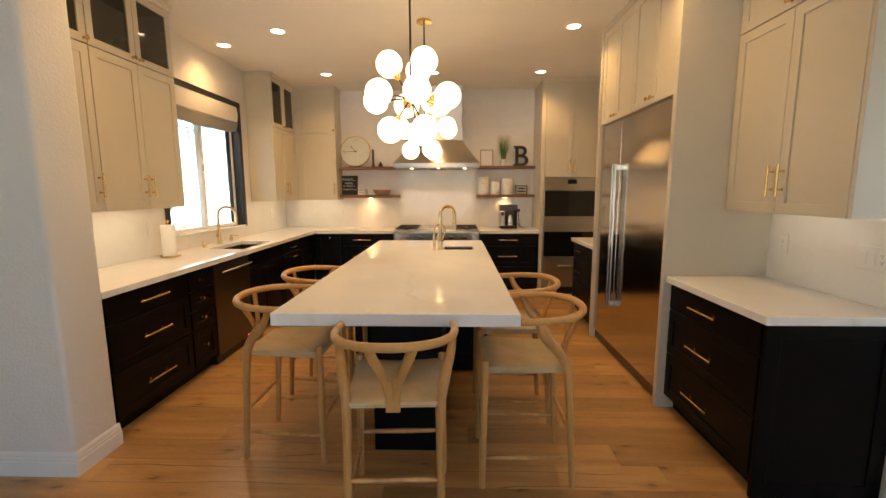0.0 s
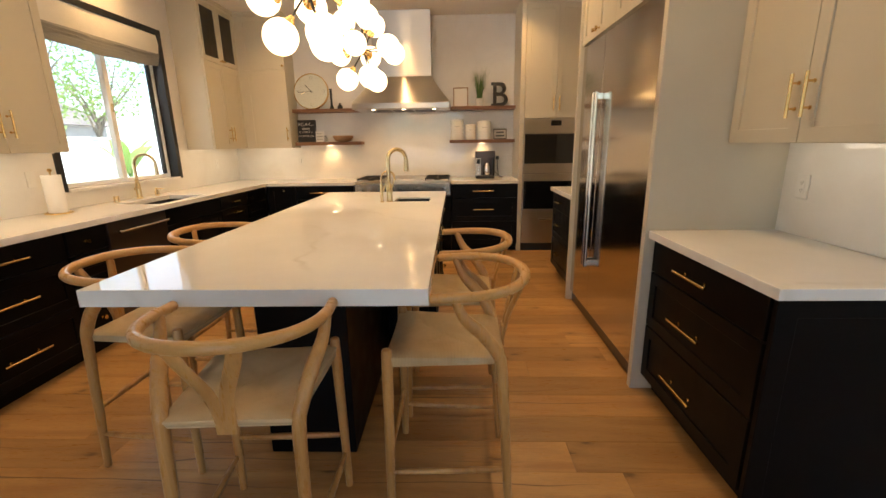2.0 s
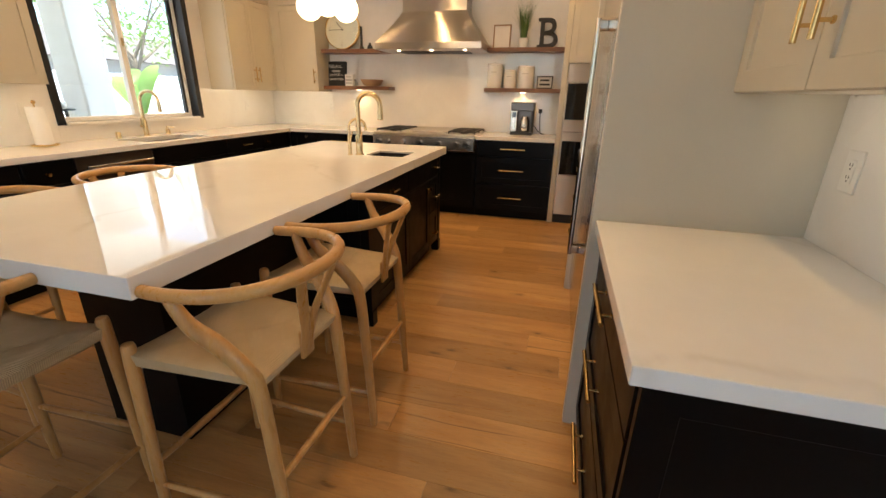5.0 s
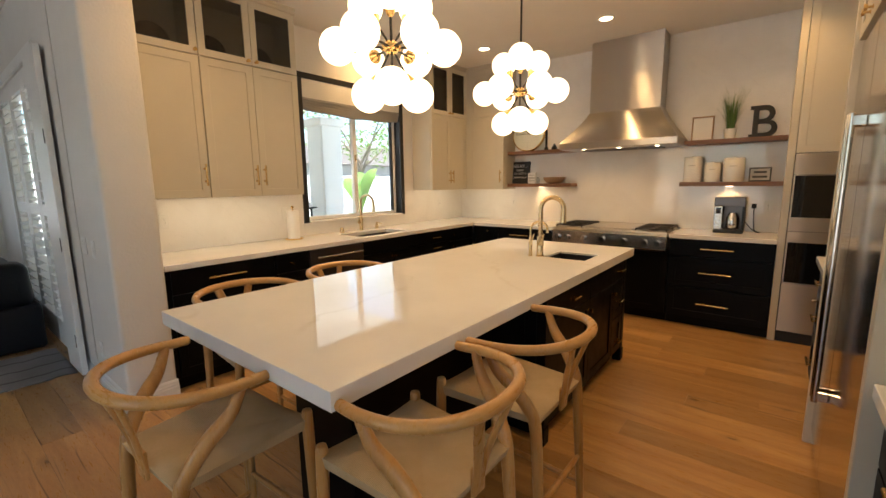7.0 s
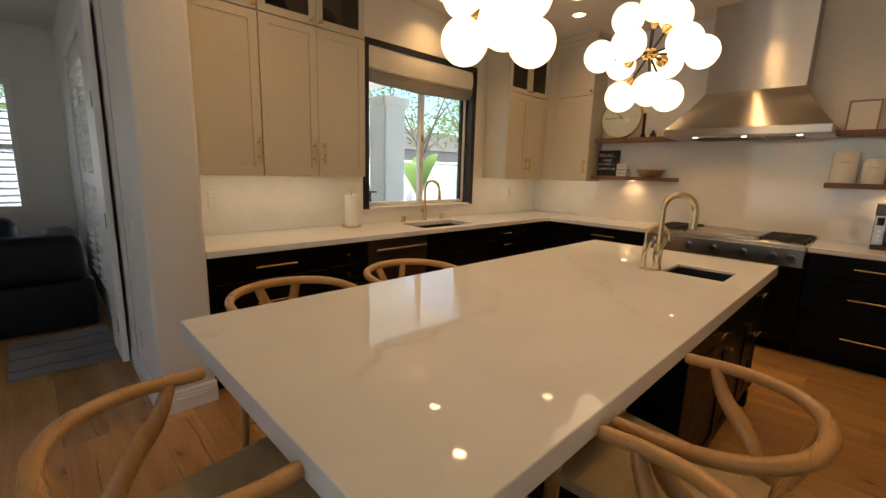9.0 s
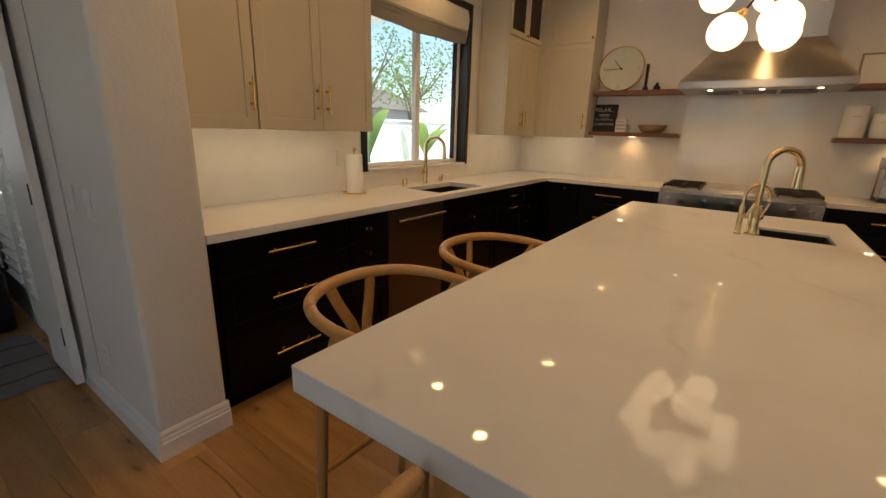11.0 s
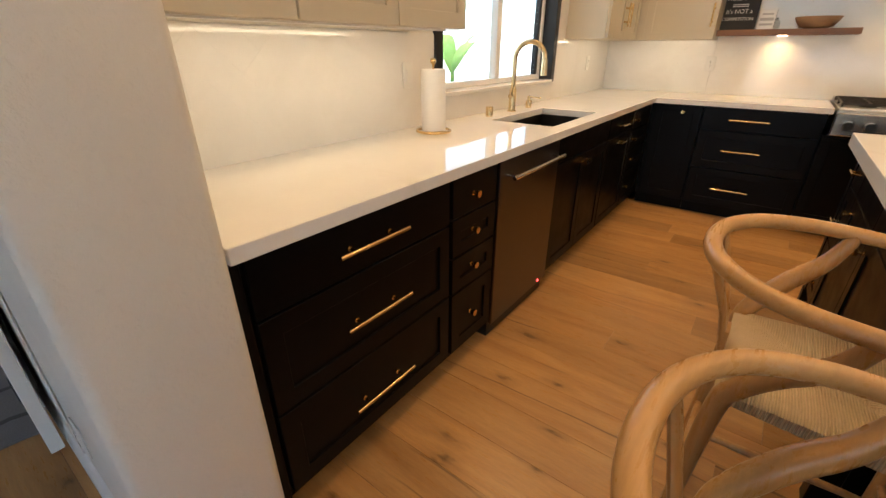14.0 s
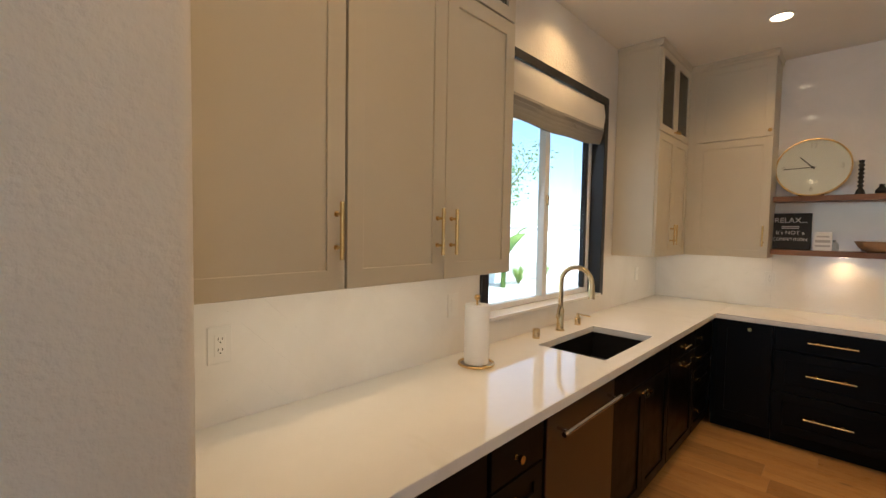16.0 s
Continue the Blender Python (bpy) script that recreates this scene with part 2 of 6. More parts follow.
def cord():
    m = material("woven paper cord", (0.62, 0.52, 0.38), 0.75)
    n, l, _ = nodes_of(m)
    v = coords(m)
    w = n.new("ShaderNodeTexWave")
    w.bands_direction = "Y"
    w.inputs["Scale"].default_value = 62.0
    w.inputs["Distortion"].default_value = 0.5
    l.new(v, w.inputs[0])
    f = w.outputs["Color"]
    a = ramp(m, noise_tex(m, v, 9, 4), [(0.3, (0.60, 0.430, 0.220)), (0.7, (0.72, 0.550, 0.315))])
    b = ramp(m, f, [(0.0, grey(0.80)), (0.5, grey(1.0))])
    to(m, mix(m, 1.0, a, b, "MULTIPLY"), "Base Color")
    bump(m, f, 0.8, 0.003)
    return m


M["cord"] = cord()


def emitter(name, colour, strength):
    m = bpy.data.materials.new(name)
    m.use_nodes = True
    b = m.node_tree.nodes["Principled BSDF"]
    b.inputs["Base Color"].default_value = (0.8, 0.78, 0.74, 1)
    b.inputs["Emission Color"].default_value = (*colour, 1)
    b.inputs["Emission Strength"].default_value = strength
    return m


M["globe"] = emitter("lit opal glass", (1.0, 0.69, 0.40), 1.20)
M["downlight"] = emitter("lit downlight", (1.0, 0.72, 0.42), 4.0)
M["puck"] = emitter("lit puck lamp", (1.0, 0.74, 0.45), 4.0)
M["red_led"] = emitter("red indicator", (1.0, 0.04, 0.04), 3.0)


def glass(name, tint=(1, 1, 1), gloss=0.02, frost=0.0):
    m = bpy.data.materials.new(name)
    m.use_nodes = True
    n, l = m.node_tree.nodes, m.node_tree.links
    n.remove(n["Principled BSDF"])
    tr, gl, mx, fr = n.new("ShaderNodeBsdfTransparent"), n.new("ShaderNodeBsdfGlossy"), n.new("ShaderNodeMixShader"), n.new("ShaderNodeLayerWeight")
    tr.inputs[0].default_value = (*tint, 1)
    gl.inputs["Roughness"].default_value = gloss
    fr.inputs[0].default_value = 0.5
    pw, ad = n.new("ShaderNodeMath"), n.new("ShaderNodeMath")
    pw.operation, ad.operation = "POWER", "MULTIPLY_ADD"
    l.new(fr.outputs["Facing"], pw.inputs[0])
    pw.inputs[1].default_value = 4.0
    l.new(pw.outputs[0], ad.inputs[0])
    ad.inputs[1].default_value, ad.inputs[2].default_value = 0.6, 0.035
    l.new(ad.outputs[0], mx.inputs[0])
    l.new(tr.outputs[0], mx.inputs[1])
    l.new(gl.outputs[0], mx.inputs[2])
    l.new(mx.outputs[0], n["Material Output"].inputs[0])
    return m


M["glass"] = glass("window glass", (0.97, 0.99, 0.98))
M["smoke_glass"] = glass("cabinet glass", (0.62, 0.60, 0.57))
M["jar_glass"] = glass("jar glass", (0.86, 0.88, 0.88))

# ---- mesh helpers ----


def box(bm, x0, x1, y0, y1, z0, z1, bev=0.0, seg=1):
    x0, x1, y0, y1, z0, z1 = min(x0, x1), max(x0, x1), min(y0, y1), max(y0, y1), min(z0, z1), max(z0, z1)
    vs = bmesh.ops.create_cube(bm, size=1.0, matrix=Matrix.LocRotScale(((x0 + x1) / 2, (y0 + y1) / 2, (z0 + z1) / 2), None, (x1 - x0, y1 - y0, z1 - z0)))["verts"]
    if bev > 0:
        es = list({e for v in vs for e in v.link_edges})
        bmesh.ops.bevel(bm, geom=es, offset=bev, segments=seg, profile=0.5, affect="EDGES")
    return bm


def cyl(bm, p, q, r0, r1=None, n=12, caps=True):
    p, q = Vector(p), Vector(q)
    d = q - p
    m = Matrix.Translation((p + q) / 2) @ d.to_track_quat("Z", "Y").to_matrix().to_4x4()
    bmesh.ops.create_cone(bm, cap_ends=caps, segments=n, radius1=r0, radius2=r0 if r1 is None else r1, depth=d.length, matrix=m)
    return bm


def ball(bm, c, r, u=20, v=12, sz=1.0):
    bmesh.ops.create_uvsphere(bm, u_segments=u, v_segments=v, radius=r, matrix=Matrix.LocRotScale(c, None, (1, 1, sz)))
    return bm


def lathe(bm, profile, n=24, c=(0, 0, 0)):
    rings = []
    for r, z in profile:
        rings.append([bm.verts.new((c[0] + r * math.cos(2 * math.pi * k / n), c[1] + r * math.sin(2 * math.pi * k / n), c[2] + z)) for k in range(n)])
    for a, b in zip(rings, rings[1:]):
        for k in range(n):
            bm.faces.new((a[k], a[(k + 1) % n], b[(k + 1) % n], b[k]))
    if profile[0][0] > 1e-4:
        bm.faces.new(rings[0][::-1])
    if profile[-1][0] > 1e-4:
        bm.faces.new(rings[-1])
    bmesh.ops.remove_doubles(bm, verts=bm.verts[:], dist=1e-5)
    return bm


def smooth_path(points, steps=8):
    """Catmull-Rom through the points."""
    pts = [Vector(p) for p in points]
    pts = [2 * pts[0] - pts[1]] + pts + [2 * pts[-1] - pts[-2]]
    out = []
    for i in range(1, len(pts) - 2):
        a, b, c, d = pts[i - 1:i + 3]
        for k in range(steps):
            t = k / steps
            out.append(0.5 * ((2 * b) + (c - a) * t + (2 * a - 5 * b + 4 * c - d) * t * t + (3 * b - a - 3 * c + d) * t ** 3))
    out.append(pts[-2])
    return out


def tube(bm, path, radii, n=10, flat=None):
    """A tube along the path; radii: one radius or one for each point; flat: (sideways, other) factors with a fixed side axis."""
    path = [Vector(p) for p in path]
    if isinstance(radii, (int, float)):
        radii = [radii] * len(path)
    rings, up = [], None
    for i, p in enumerate(path):
        d = (path[min(i + 1, len(path) - 1)] - path[max(i - 1, 0)]).normalized()
        if up is None:
            up = d.orthogonal().normalized()
        up = (up - d * up.dot(d)).normalized()
        side = d.cross(up)
        if flat:
            ax = Vector(flat[2])
            ax = (ax - d * ax.dot(d)).normalized()
            up, side = ax, d.cross(ax)
        fu, fs = (flat[0], flat[1]) if flat else (1, 1)
        rings.append([bm.verts.new(p + up * (radii[i] * fu * math.cos(2 * math.pi * k / n)) + side * (radii[i] * fs * math.sin(2 * math.pi * k / n))) for k in range(n)])
    for a, b in zip(rings, rings[1:]):
        for k in range(n):
            bm.faces.new((a[k], a[(k + 1) % n], b[(k + 1) % n], b[k]))
    bm.faces.new(rings[0][::-1])
    bm.faces.new(rings[-1])
    return bm


def mesh_of(name, bm, mat, smooth=False):
    bmesh.ops.recalc_face_normals(bm, faces=bm.faces[:])
    me = bpy.data.meshes.new(name)
    bm.to_mesh(me)
    bm.free()
    if mat is not None:
        me.materials.append(M[mat] if isinstance(mat, str) else mat)
    if smooth:
        me.shade_smooth()
        me.set_sharp_from_angle(angle=radians(38))
    return me


def part(name, bm, mat, parent, label="", smooth=False, kind=""):
    ob = new(name, mesh_of(name, bm, mat, smooth))
    ob.parent = parent
    return tagged(ob, label, "", "", kind)


def thing(name, m, label, category, group=""):
    ob = new(name)
    ob.empty_display_size = 0.1
    ob.matrix_basis = m
    return tagged(ob, label, category, group)


def solid(name, bm, mat, m=None, label="", category="", group="", kind="", smooth=False):
    ob = new(name, mesh_of(name, bm, mat, smooth))
    if m is not None:
        ob.matrix_basis = m
    return tagged(ob, label, category, group, kind)


def B():
    return bmesh.new()


# ---- the shell ----
def wall_boxes(boxes):
    bm = B()
    for b in boxes:
        box(bm, *b)
    return bm


WT = 0.15
WY0, WY1, WZ0, WZ1 = 3.985, 5.362, 1.068, 2.486      # kitchen window opening
# window wall, with its opening
wall_west = solid("wall_west", wall_boxes([
    (XL - WT, XL, YL + 0.002, WY0, 0, CEIL), (XL - WT, XL, WY1, YB + WT, 0, CEIL),
    (XL - WT, XL, WY0, WY1, 0, WZ0), (XL - WT, XL, WY0, WY1, WZ1, CEIL)]), "wall", label="cream painted kitchen wall around the window", category="wall", kind="structure")
wall_north = solid("wall_north", wall_boxes([(XL, XR + WT, YB, YB + WT, 0, CEIL)]), "grout", label="kitchen end wall behind the range", category="wall", kind="structure")
wall_east = solid("wall_east", wall_boxes([(XR, XR + WT, 2.025, YB, 0, CEIL)]), "wall", label="cream painted kitchen wall behind the refrigerator", category="wall", kind="structure")


def round_column(x0, x1, y0, y1, z0, z1, r=0.02):
    bm = B()
    box(bm, x0, x1, y0, y1, z0, z1)
    es = [e for e in bm.edges if abs(e.verts[0].co.z - e.verts[1].co.z) > 0.5 and e.verts[0].co.x > x1 - 1e-4]
    bmesh.ops.bevel(bm, geom=es, offset=r, segments=4, profile=0.5, affect="EDGES")
    return bm


PX = -1.715
PY = 2.430
solid("wall_pier", round_column(XL, PX, YL + 0.004, PY, 0, CEIL, 0.024), "wall", label="cream textured wall end beside the cabinets", category="wall", kind="structure", smooth=True)
# living room wall with the shuttered doors; opening goes through
DX0, DX1, DZ = -4.95, -3.00, 2.42
solid("wall_living_north", wall_boxes([(DX1, XL, YL, YL + WT, 0, CEIL), (LIVX, DX0, YL, YL + WT, 0, CEIL), (DX0, DX1, YL, YL + WT, DZ, CEIL)]), "wall", label="cream painted living room wall", category="wall", kind="structure")
LW = (0.60, 1.70, 0.76, 2.33)
solid("wall_living_west", wall_boxes([
    (LIVX - WT, LIVX, BACKY, LW[0], 0, CEIL), (LIVX - WT, LIVX, LW[1], YL + WT, 0, CEIL),
    (LIVX - WT, LIVX, LW[0], LW[1], 0, LW[2]), (LIVX - WT, LIVX, LW[0], LW[1], LW[3], CEIL)]), "wall", label="far living room wall with a shuttered window", category="wall", kind="structure")
# opening out of view, assumed for the back fill lamp
BO = (-1.8, 1.0, 0.0, 2.72)
solid("wall_south", wall_boxes([
    (LIVX - WT, BO[0], BACKY - WT, BACKY, 0, CEIL), (BO[1], 4.3, BACKY - WT, BACKY, 0, CEIL), (BO[0], BO[1], BACKY - WT, BACKY, BO[3], CEIL)]), "wall", label="plain painted wall behind the walk", category="wall", kind="structure")
# unseen opening, added for the side fill lamp
EW = (-1.15, 0.75, 0.80, 2.30)
solid("wall_south_east", wall_boxes([
    (4.2, 4.2 + WT, BACKY, EW[0], 0, CEIL), (4.2, 4.2 + WT, EW[1], 2.175, 0, CEIL),
    (4.2, 4.2 + WT, EW[0], EW[1], 0, EW[2]), (4.2, 4.2 + WT, EW[0], EW[1], EW[3], CEIL)]), "wall", label="plain painted side wall", category="wall", kind="structure")
# overhang added out of view, only to stop direct sun at the side opening
solid("unseen_sun_block", wall_boxes([(4.36, 6.4, -2.4, 2.0, 2.60, 2.75)]), "wall", label="added unseen overhang that keeps sun out of the side opening", category="roof", kind="structure")
solid("wall_return", wall_boxes([(XR + WT, 2.60, 2.025, 2.025 + WT, 0, CEIL), (3.42, 4.2, 2.025, 2.025 + WT, 0, CEIL), (2.60, 3.42, 2.025, 2.025 + WT, 2.06, CEIL)]), "wall", label="painted return wall beside the worktop", category="wall", kind="structure")
solid("ceiling", wall_boxes([(LIVX - WT, 4.2 + WT, BACKY - WT, YB + WT, CEIL, CEIL + 0.15)]), "ceiling", label="warm white painted ceiling", category="ceiling", kind="structure")


def profile_run(bm, x0, y0, x1, y1, nx, ny, pts):
    """A moulding whose (out, z) outline is swept from one point to another; n is its outward direction."""
    a = [bm.verts.new((x0 + nx * o, y0 + ny * o, z)) for o, z in pts]
    b = [bm.verts.new((x1 + nx * o, y1 + ny * o, z)) for o, z in pts]
    k = len(pts)
    for i in range(k):
        bm.faces.new((a[i], a[(i + 1) % k], b[(i + 1) % k], b[i]))
    bm.faces.new(a)
    bm.faces.new(b[::-1])


BASE = [(0, 0), (0.017, 0), (0.017, 0.078), (0.013, 0.084), (0.013, 0.096), (0.009, 0.102), (0.009, 0.116), (0.004, 0.127), (0, 0.131)]
bm = B()
profile_run(bm, PX, YL + 0.004, PX, PY + 0.003, 1, 0, BASE)
profile_run(bm, DX1 + 0.09, YL + 0.004, PX + 0.017, YL + 0.004, 0, -1, BASE)
solid("baseboard", bm, "trim", label="white stepped baseboard round the wall end", category="baseboard", kind="structure")
bm = B()
profile_run(bm, XR - 0.02, 2.025, 2.515, 2.025, 0, -1, BASE)
solid("baseboard", bm, "trim", label="white stepped baseboard beside the worktop", category="baseboard", kind="structure")

# ---- cabinet work ----
def bar_pull(length, mat, parent, x, z, y, vertical=False, r=0.0065):
    bm = B()
    o, h = 0.032, length / 2
    if vertical:
        cyl(bm, (x, y - o, z - h), (x, y - o, z + h), r)
        for s in (-1, 1):
            cyl(bm, (x, y, z + s * h * 0.58), (x, y - o, z + s * h * 0.58), 0.0045)
            cyl(bm, (x, y, z + s * h * 0.58), (x, y - 0.004, z + s * h * 0.58), 0.008)
    else:
        cyl(bm, (x - h, y - o, z), (x + h, y - o, z), r)
        for s in (-1, 1):
            cyl(bm, (x + s * h * 0.58, y, z), (x + s * h * 0.58, y - o, z), 0.0045)
            cyl(bm, (x + s * h * 0.58, y, z), (x + s * h * 0.58, y - 0.004, z), 0.008)
    return part("handle", bm, mat, parent, "satin brass bar pull", True)


def knob(mat, parent, x, z, y):
    bm = B()
    cyl(bm, (x, y, z), (x, y - 0.020, z), 0.005, 0.005, 10)
    cyl(bm, (x, y - 0.018, z), (x, y - 0.030, z), 0.0125, 0.014, 14)
    cyl(bm, (x, y, z), (x, y - 0.003, z), 0.009, 0.009, 12)
    return part("knob", bm, mat, parent, "small brass knob", True)


def ring(bm, x0, x1, z0, z1, rail, y0, y1, e=0.0014):
    """One connected rectangular frame with an opening, upright, its face at y0."""
    loops = []
    for y in (y0, y1):
        for d in (0, rail):
            loops.append([bm.verts.new(c) for c in ((x0 + d, y, z0 + d), (x1 - d, y, z0 + d), (x1 - d, y, z1 - d), (x0 + d, y, z1 - d))])
    fo, fi, bo, bi = loops
    es = []
    for i in range(4):
        j = (i + 1) % 4
        for q in ((fo[i], fo[j], fi[j], fi[i]), (bo[i], bi[i], bi[j], bo[j]), (fo[i], bo[i], bo[j], fo[j]), (fi[i], fi[j], bi[j], bi[i])):
            bm.faces.new(q)
    for lp in (fo, fi):
        es += [bm.edges.get((lp[i], lp[(i + 1) % 4])) for i in range(4)]
    bmesh.ops.bevel(bm, geom=es, offset=e, segments=1, affect="EDGES")


def shaker_parts(name, x0, x1, z0, z1, y, mat, parent, rail=0.058, t=0.02, rec=0.008, m=None):
    """A framed front whose face lies at y, looking towards -y: the frame, with its recessed panel under it."""
    g = 0.0016
    x0, x1, z0, z1 = x0 + g, x1 - g, z0 + g, z1 - g
    rail = min(rail, (z1 - z0) * 0.36)
    bm, bp = B(), B()
    ring(bm, x0, x1, z0, z1, rail, y, y + t)
    box(bp, x0 + rail - 0.004, x1 - rail + 0.004, y + rec, y + t - 0.002, z0 + rail - 0.004, z1 - rail + 0.004)
    fr = part(name, bm, mat, parent)
    if m is not None:
        fr.matrix_basis = m
    part("panel", bp, mat, fr)
    return fr


def slab_front(bm, x0, x1, z0, z1, y, t=0.02):
    g = 0.0016
    box(bm, x0 + g, x1 - g, y, y + t, z0 + g, z1 - g, 0.0018)


def glass_door(x0, x1, z0, z1, y, mat, parent, rail=0.052):
    bm = B()
    g, t, e = 0.0016, 0.02, 0.0014
    a, b, c, d = x0 + g, x1 - g, z0 + g, z1 - g
    ring(bm, a, b, c, d, rail, y, y + t, e)
    door = part("door", bm, mat, parent, "glazed cabinet door")
    bm = B()
    box(bm, a + rail, b - rail, y + 0.009, y + 0.012, c + rail, d - rail)
    part("pane", bm, "smoke_glass", door, "smoky glass pane")
    return door


def cabinet(name, m, w, depth, z0, z1, fronts, mat, label, group="", kick=0.0, pull_mat="brass", hollow=None, sides=False):
    """Local: x along the wall, the front at y=0 facing -y, the wall at y=depth. fronts: (kind, x0, x1, z0, z1, handle)."""
    ob = thing(name, m, label, "cabinet", group)
    t = 0.02
    bm = B()
    if hollow is None:
        box(bm, 0.001, w - 0.001, t, depth - 0.002, z0 + kick, z1, 0.001)
    else:
        h0, h1 = hollow
        box(bm, 0.001, w - 0.001, t, depth - 0.002, z0 + kick, h0, 0.001)
        for nm, x0, x1, y0, y1, zb, zt in (("side_panel", 0.001, 0.019, t, depth - 0.002, h0, z1), ("side_panel", w - 0.019, w - 0.001, t, depth - 0.002, h0, z1),
                                           ("back_panel", 0.019, w - 0.019, depth - 0.02, depth - 0.002, h0, z1), ("top_panel", 0.019, w - 0.019, t, depth - 0.02, h1, z1)):
            bp = B()
            box(bp, x0, x1, y0, y1, zb, zt)
            part(nm, bp, mat, ob)
    part("body", bm, mat, ob)
    if kick:
        bm = B()
        box(bm, 0.0, w, 0.075, 0.09, 0.0, kick)
        part("toe_kick", bm, mat, ob)
    for kind, a, b, c, d, hd in fronts:
        if kind == "glass":
            fr = glass_door(a, b, c, d, 0.0, mat, ob)
        elif kind == "slab":
            bm = B()
            slab_front(bm, a, b, c, d, 0.0)
            fr = part("drawer", bm, mat, ob)
        else:
            fr = shaker_parts("door" if kind == "door" else "drawer", a, b, c, d, 0.0, mat, ob)
        if hd:
            hk, hx, hz, *ln = hd
            yy = 0.0
            if hk == "pull":
                bar_pull(ln[0], pull_mat, fr, hx, hz, yy)
            elif hk == "vpull":
                bar_pull(ln[0], pull_mat, fr, hx, hz, yy, True)
            else:
                knob(pull_mat, fr, hx, hz, yy)
    return ob


def west(y, x_front):       # on the window wall, facing +x; local x runs along +y
    return pose(x_front, y, 0, 0, 0, 90)


def east(y_far, x_front):   # on the refrigerator wall, facing -x; local x runs along -y
    return pose(x_front, y_far, 0, 0, 0, -90)


def north(x, y_front):
    return pose(x, y_front, 0)


BT = 0.876
XF = -1.750                 # fronts of the window run
DW = XF - XL


def three_drawers(w, hl=0.265, zs=(0.788, 0.555, 0.248), hx=None):
    hx = w / 2 if hx is None else hx
    return [("drawer_slab", 0.01, w - 0.01, 0.705, BT - 0.004, ("pull", hx, zs[0], hl)),
            ("drawer", 0.01, w - 0.01, 0.405, 0.700, ("pull", hx, zs[1], hl)),
            ("drawer", 0.01, w - 0.01, 0.105, 0.400, ("pull", hx, zs[2], hl))]


def fix(fr):
    return [("slab" if k == "drawer_slab" else k, *r) for k, *r in fr]


def four_knob(w, kx=None):
    kx = w * 0.43 if kx is None else kx
    return [("slab", 0.005, w - 0.005, 0.715, BT - 0.004, ("knob", kx, 0.788)),
            ("drawer", 0.005, w - 0.005, 0.555, 0.711, ("knob", kx, 0.642)),
            ("drawer", 0.005, w - 0.005, 0.395, 0.551, ("knob", kx, 0.488)),
            ("drawer", 0.005, w - 0.005, 0.105, 0.391, ("knob", kx, 0.258))]


G1 = "black base cabinets"
bm = B()
box(bm, XF - 0.02, XF + 0.001, PY + 0.002, 2.4585, 0.1, BT, 0.001)
solid("cabinet_filler", bm, "black_cab", label="narrow black filler strip between the wall end and the drawers", category="panel")
cabinet("base_cabinet", west(2.460, XF), 0.777, DW, 0, BT, fix(three_drawers(0.777, 0.27, hx=0.378)), "black_cab", "black shaker drawer cabinet with long brass pulls", G1, 0.1)
cabinet("base_cabinet", west(3.239, XF), 0.318, DW, 0, BT, four_knob(0.318), "black_cab", "narrow black drawer cabinet with four brass knobs", G1, 0.1)
cabinet("sink_cabinet", west(4.175, XF), 0.84, DW, 0, 0.70, [
    ("slab", 0.005, 0.835, 0.735, BT - 0.004, None),
    ("door", 0.005, 0.420, 0.105, 0.731, ("knob", 0.390, 0.678)),
    ("door", 0.420, 0.835, 0.105, 0.731, ("knob", 0.450, 0.678))], "black_cab", "black double-door cabinet under the sink", G1, 0.1)
cabinet("base_cabinet", west(5.018, XF), 0.565, DW, 0, BT, [
    ("slab", 0.005, 0.560, 0.735, BT - 0.004, ("pull", 0.27, 0.795, 0.13)),
    ("door", 0.005, 0.560, 0.105, 0.731, ("pull", 0.28, 0.675, 0.13)),], "black_cab", "black shaker cabinet with a drawer over a pull-out", G1, 0.1)
cabinet("base_cabinet", west(5.585, XF), 0.50, DW, 0, BT, four_knob(0.50, 0.065), "black_cab", "black drawer cabinet with brass knobs in the corner", G1, 0.1)
YF = 6.088
DN = YB - YF
cabinet("corner_cabinet", north(XF, YF), 0.385, DN, 0, BT, [("door", 0.04, 0.38, 0.105, BT - 0.004, ("knob", 0.245, 0.822))], "black_cab", "black corner cabinet door with a brass knob", G1, 0.1)
cabinet("base_cabinet", north(-1.363, YF), 0.755, DN, 0, BT, fix(three_drawers(0.755, 0.255, hx=0.315)), "black_cab", "black shaker drawer cabinet beside the range", G1, 0.1)
cabinet("range_cabinet", north(-0.606, YF), 1.222, DN, 0, 0.735, [
    ("door", 0.005, 0.609, 0.105, 0.725, None), ("door", 0.611, 1.217, 0.105, 0.725, None)], "black_cab", "black double-door cabinet under the rangetop", G1, 0.1)
cabinet("base_cabinet", north(0.618, YF), 0.838, DN, 0, BT, fix(three_drawers(0.838, 0.262, hx=0.402)), "black_cab", "black shaker drawer cabinet below the coffee maker", G1, 0.1)
XF2 = 1.698
cabinet("base_cabinet", east(2.926, XF2), 0.848, XR - XF2, 0, BT, fix(three_drawers(0.848, 0.255, (0.786, 0.545, 0.245), 0.405)), "black_cab", "black shaker drawer cabinet beside the tall panel", G1, 0.1)
cabinet("base_cabinet", east(5.22, XF2), 0.83, XR - XF2, 0, BT, fix(three_drawers(0.83, 0.16, (0.79, 0.56, 0.27), 0.30)), "black_cab", "black drawer cabinet beyond the refrigerator", G1, 0.1)
# finished end of the cabinet next to the door
ep = thing("end_panel", pose(0, 2.058, 0), "black shaker end panel of the worktop cabinet", "panel")
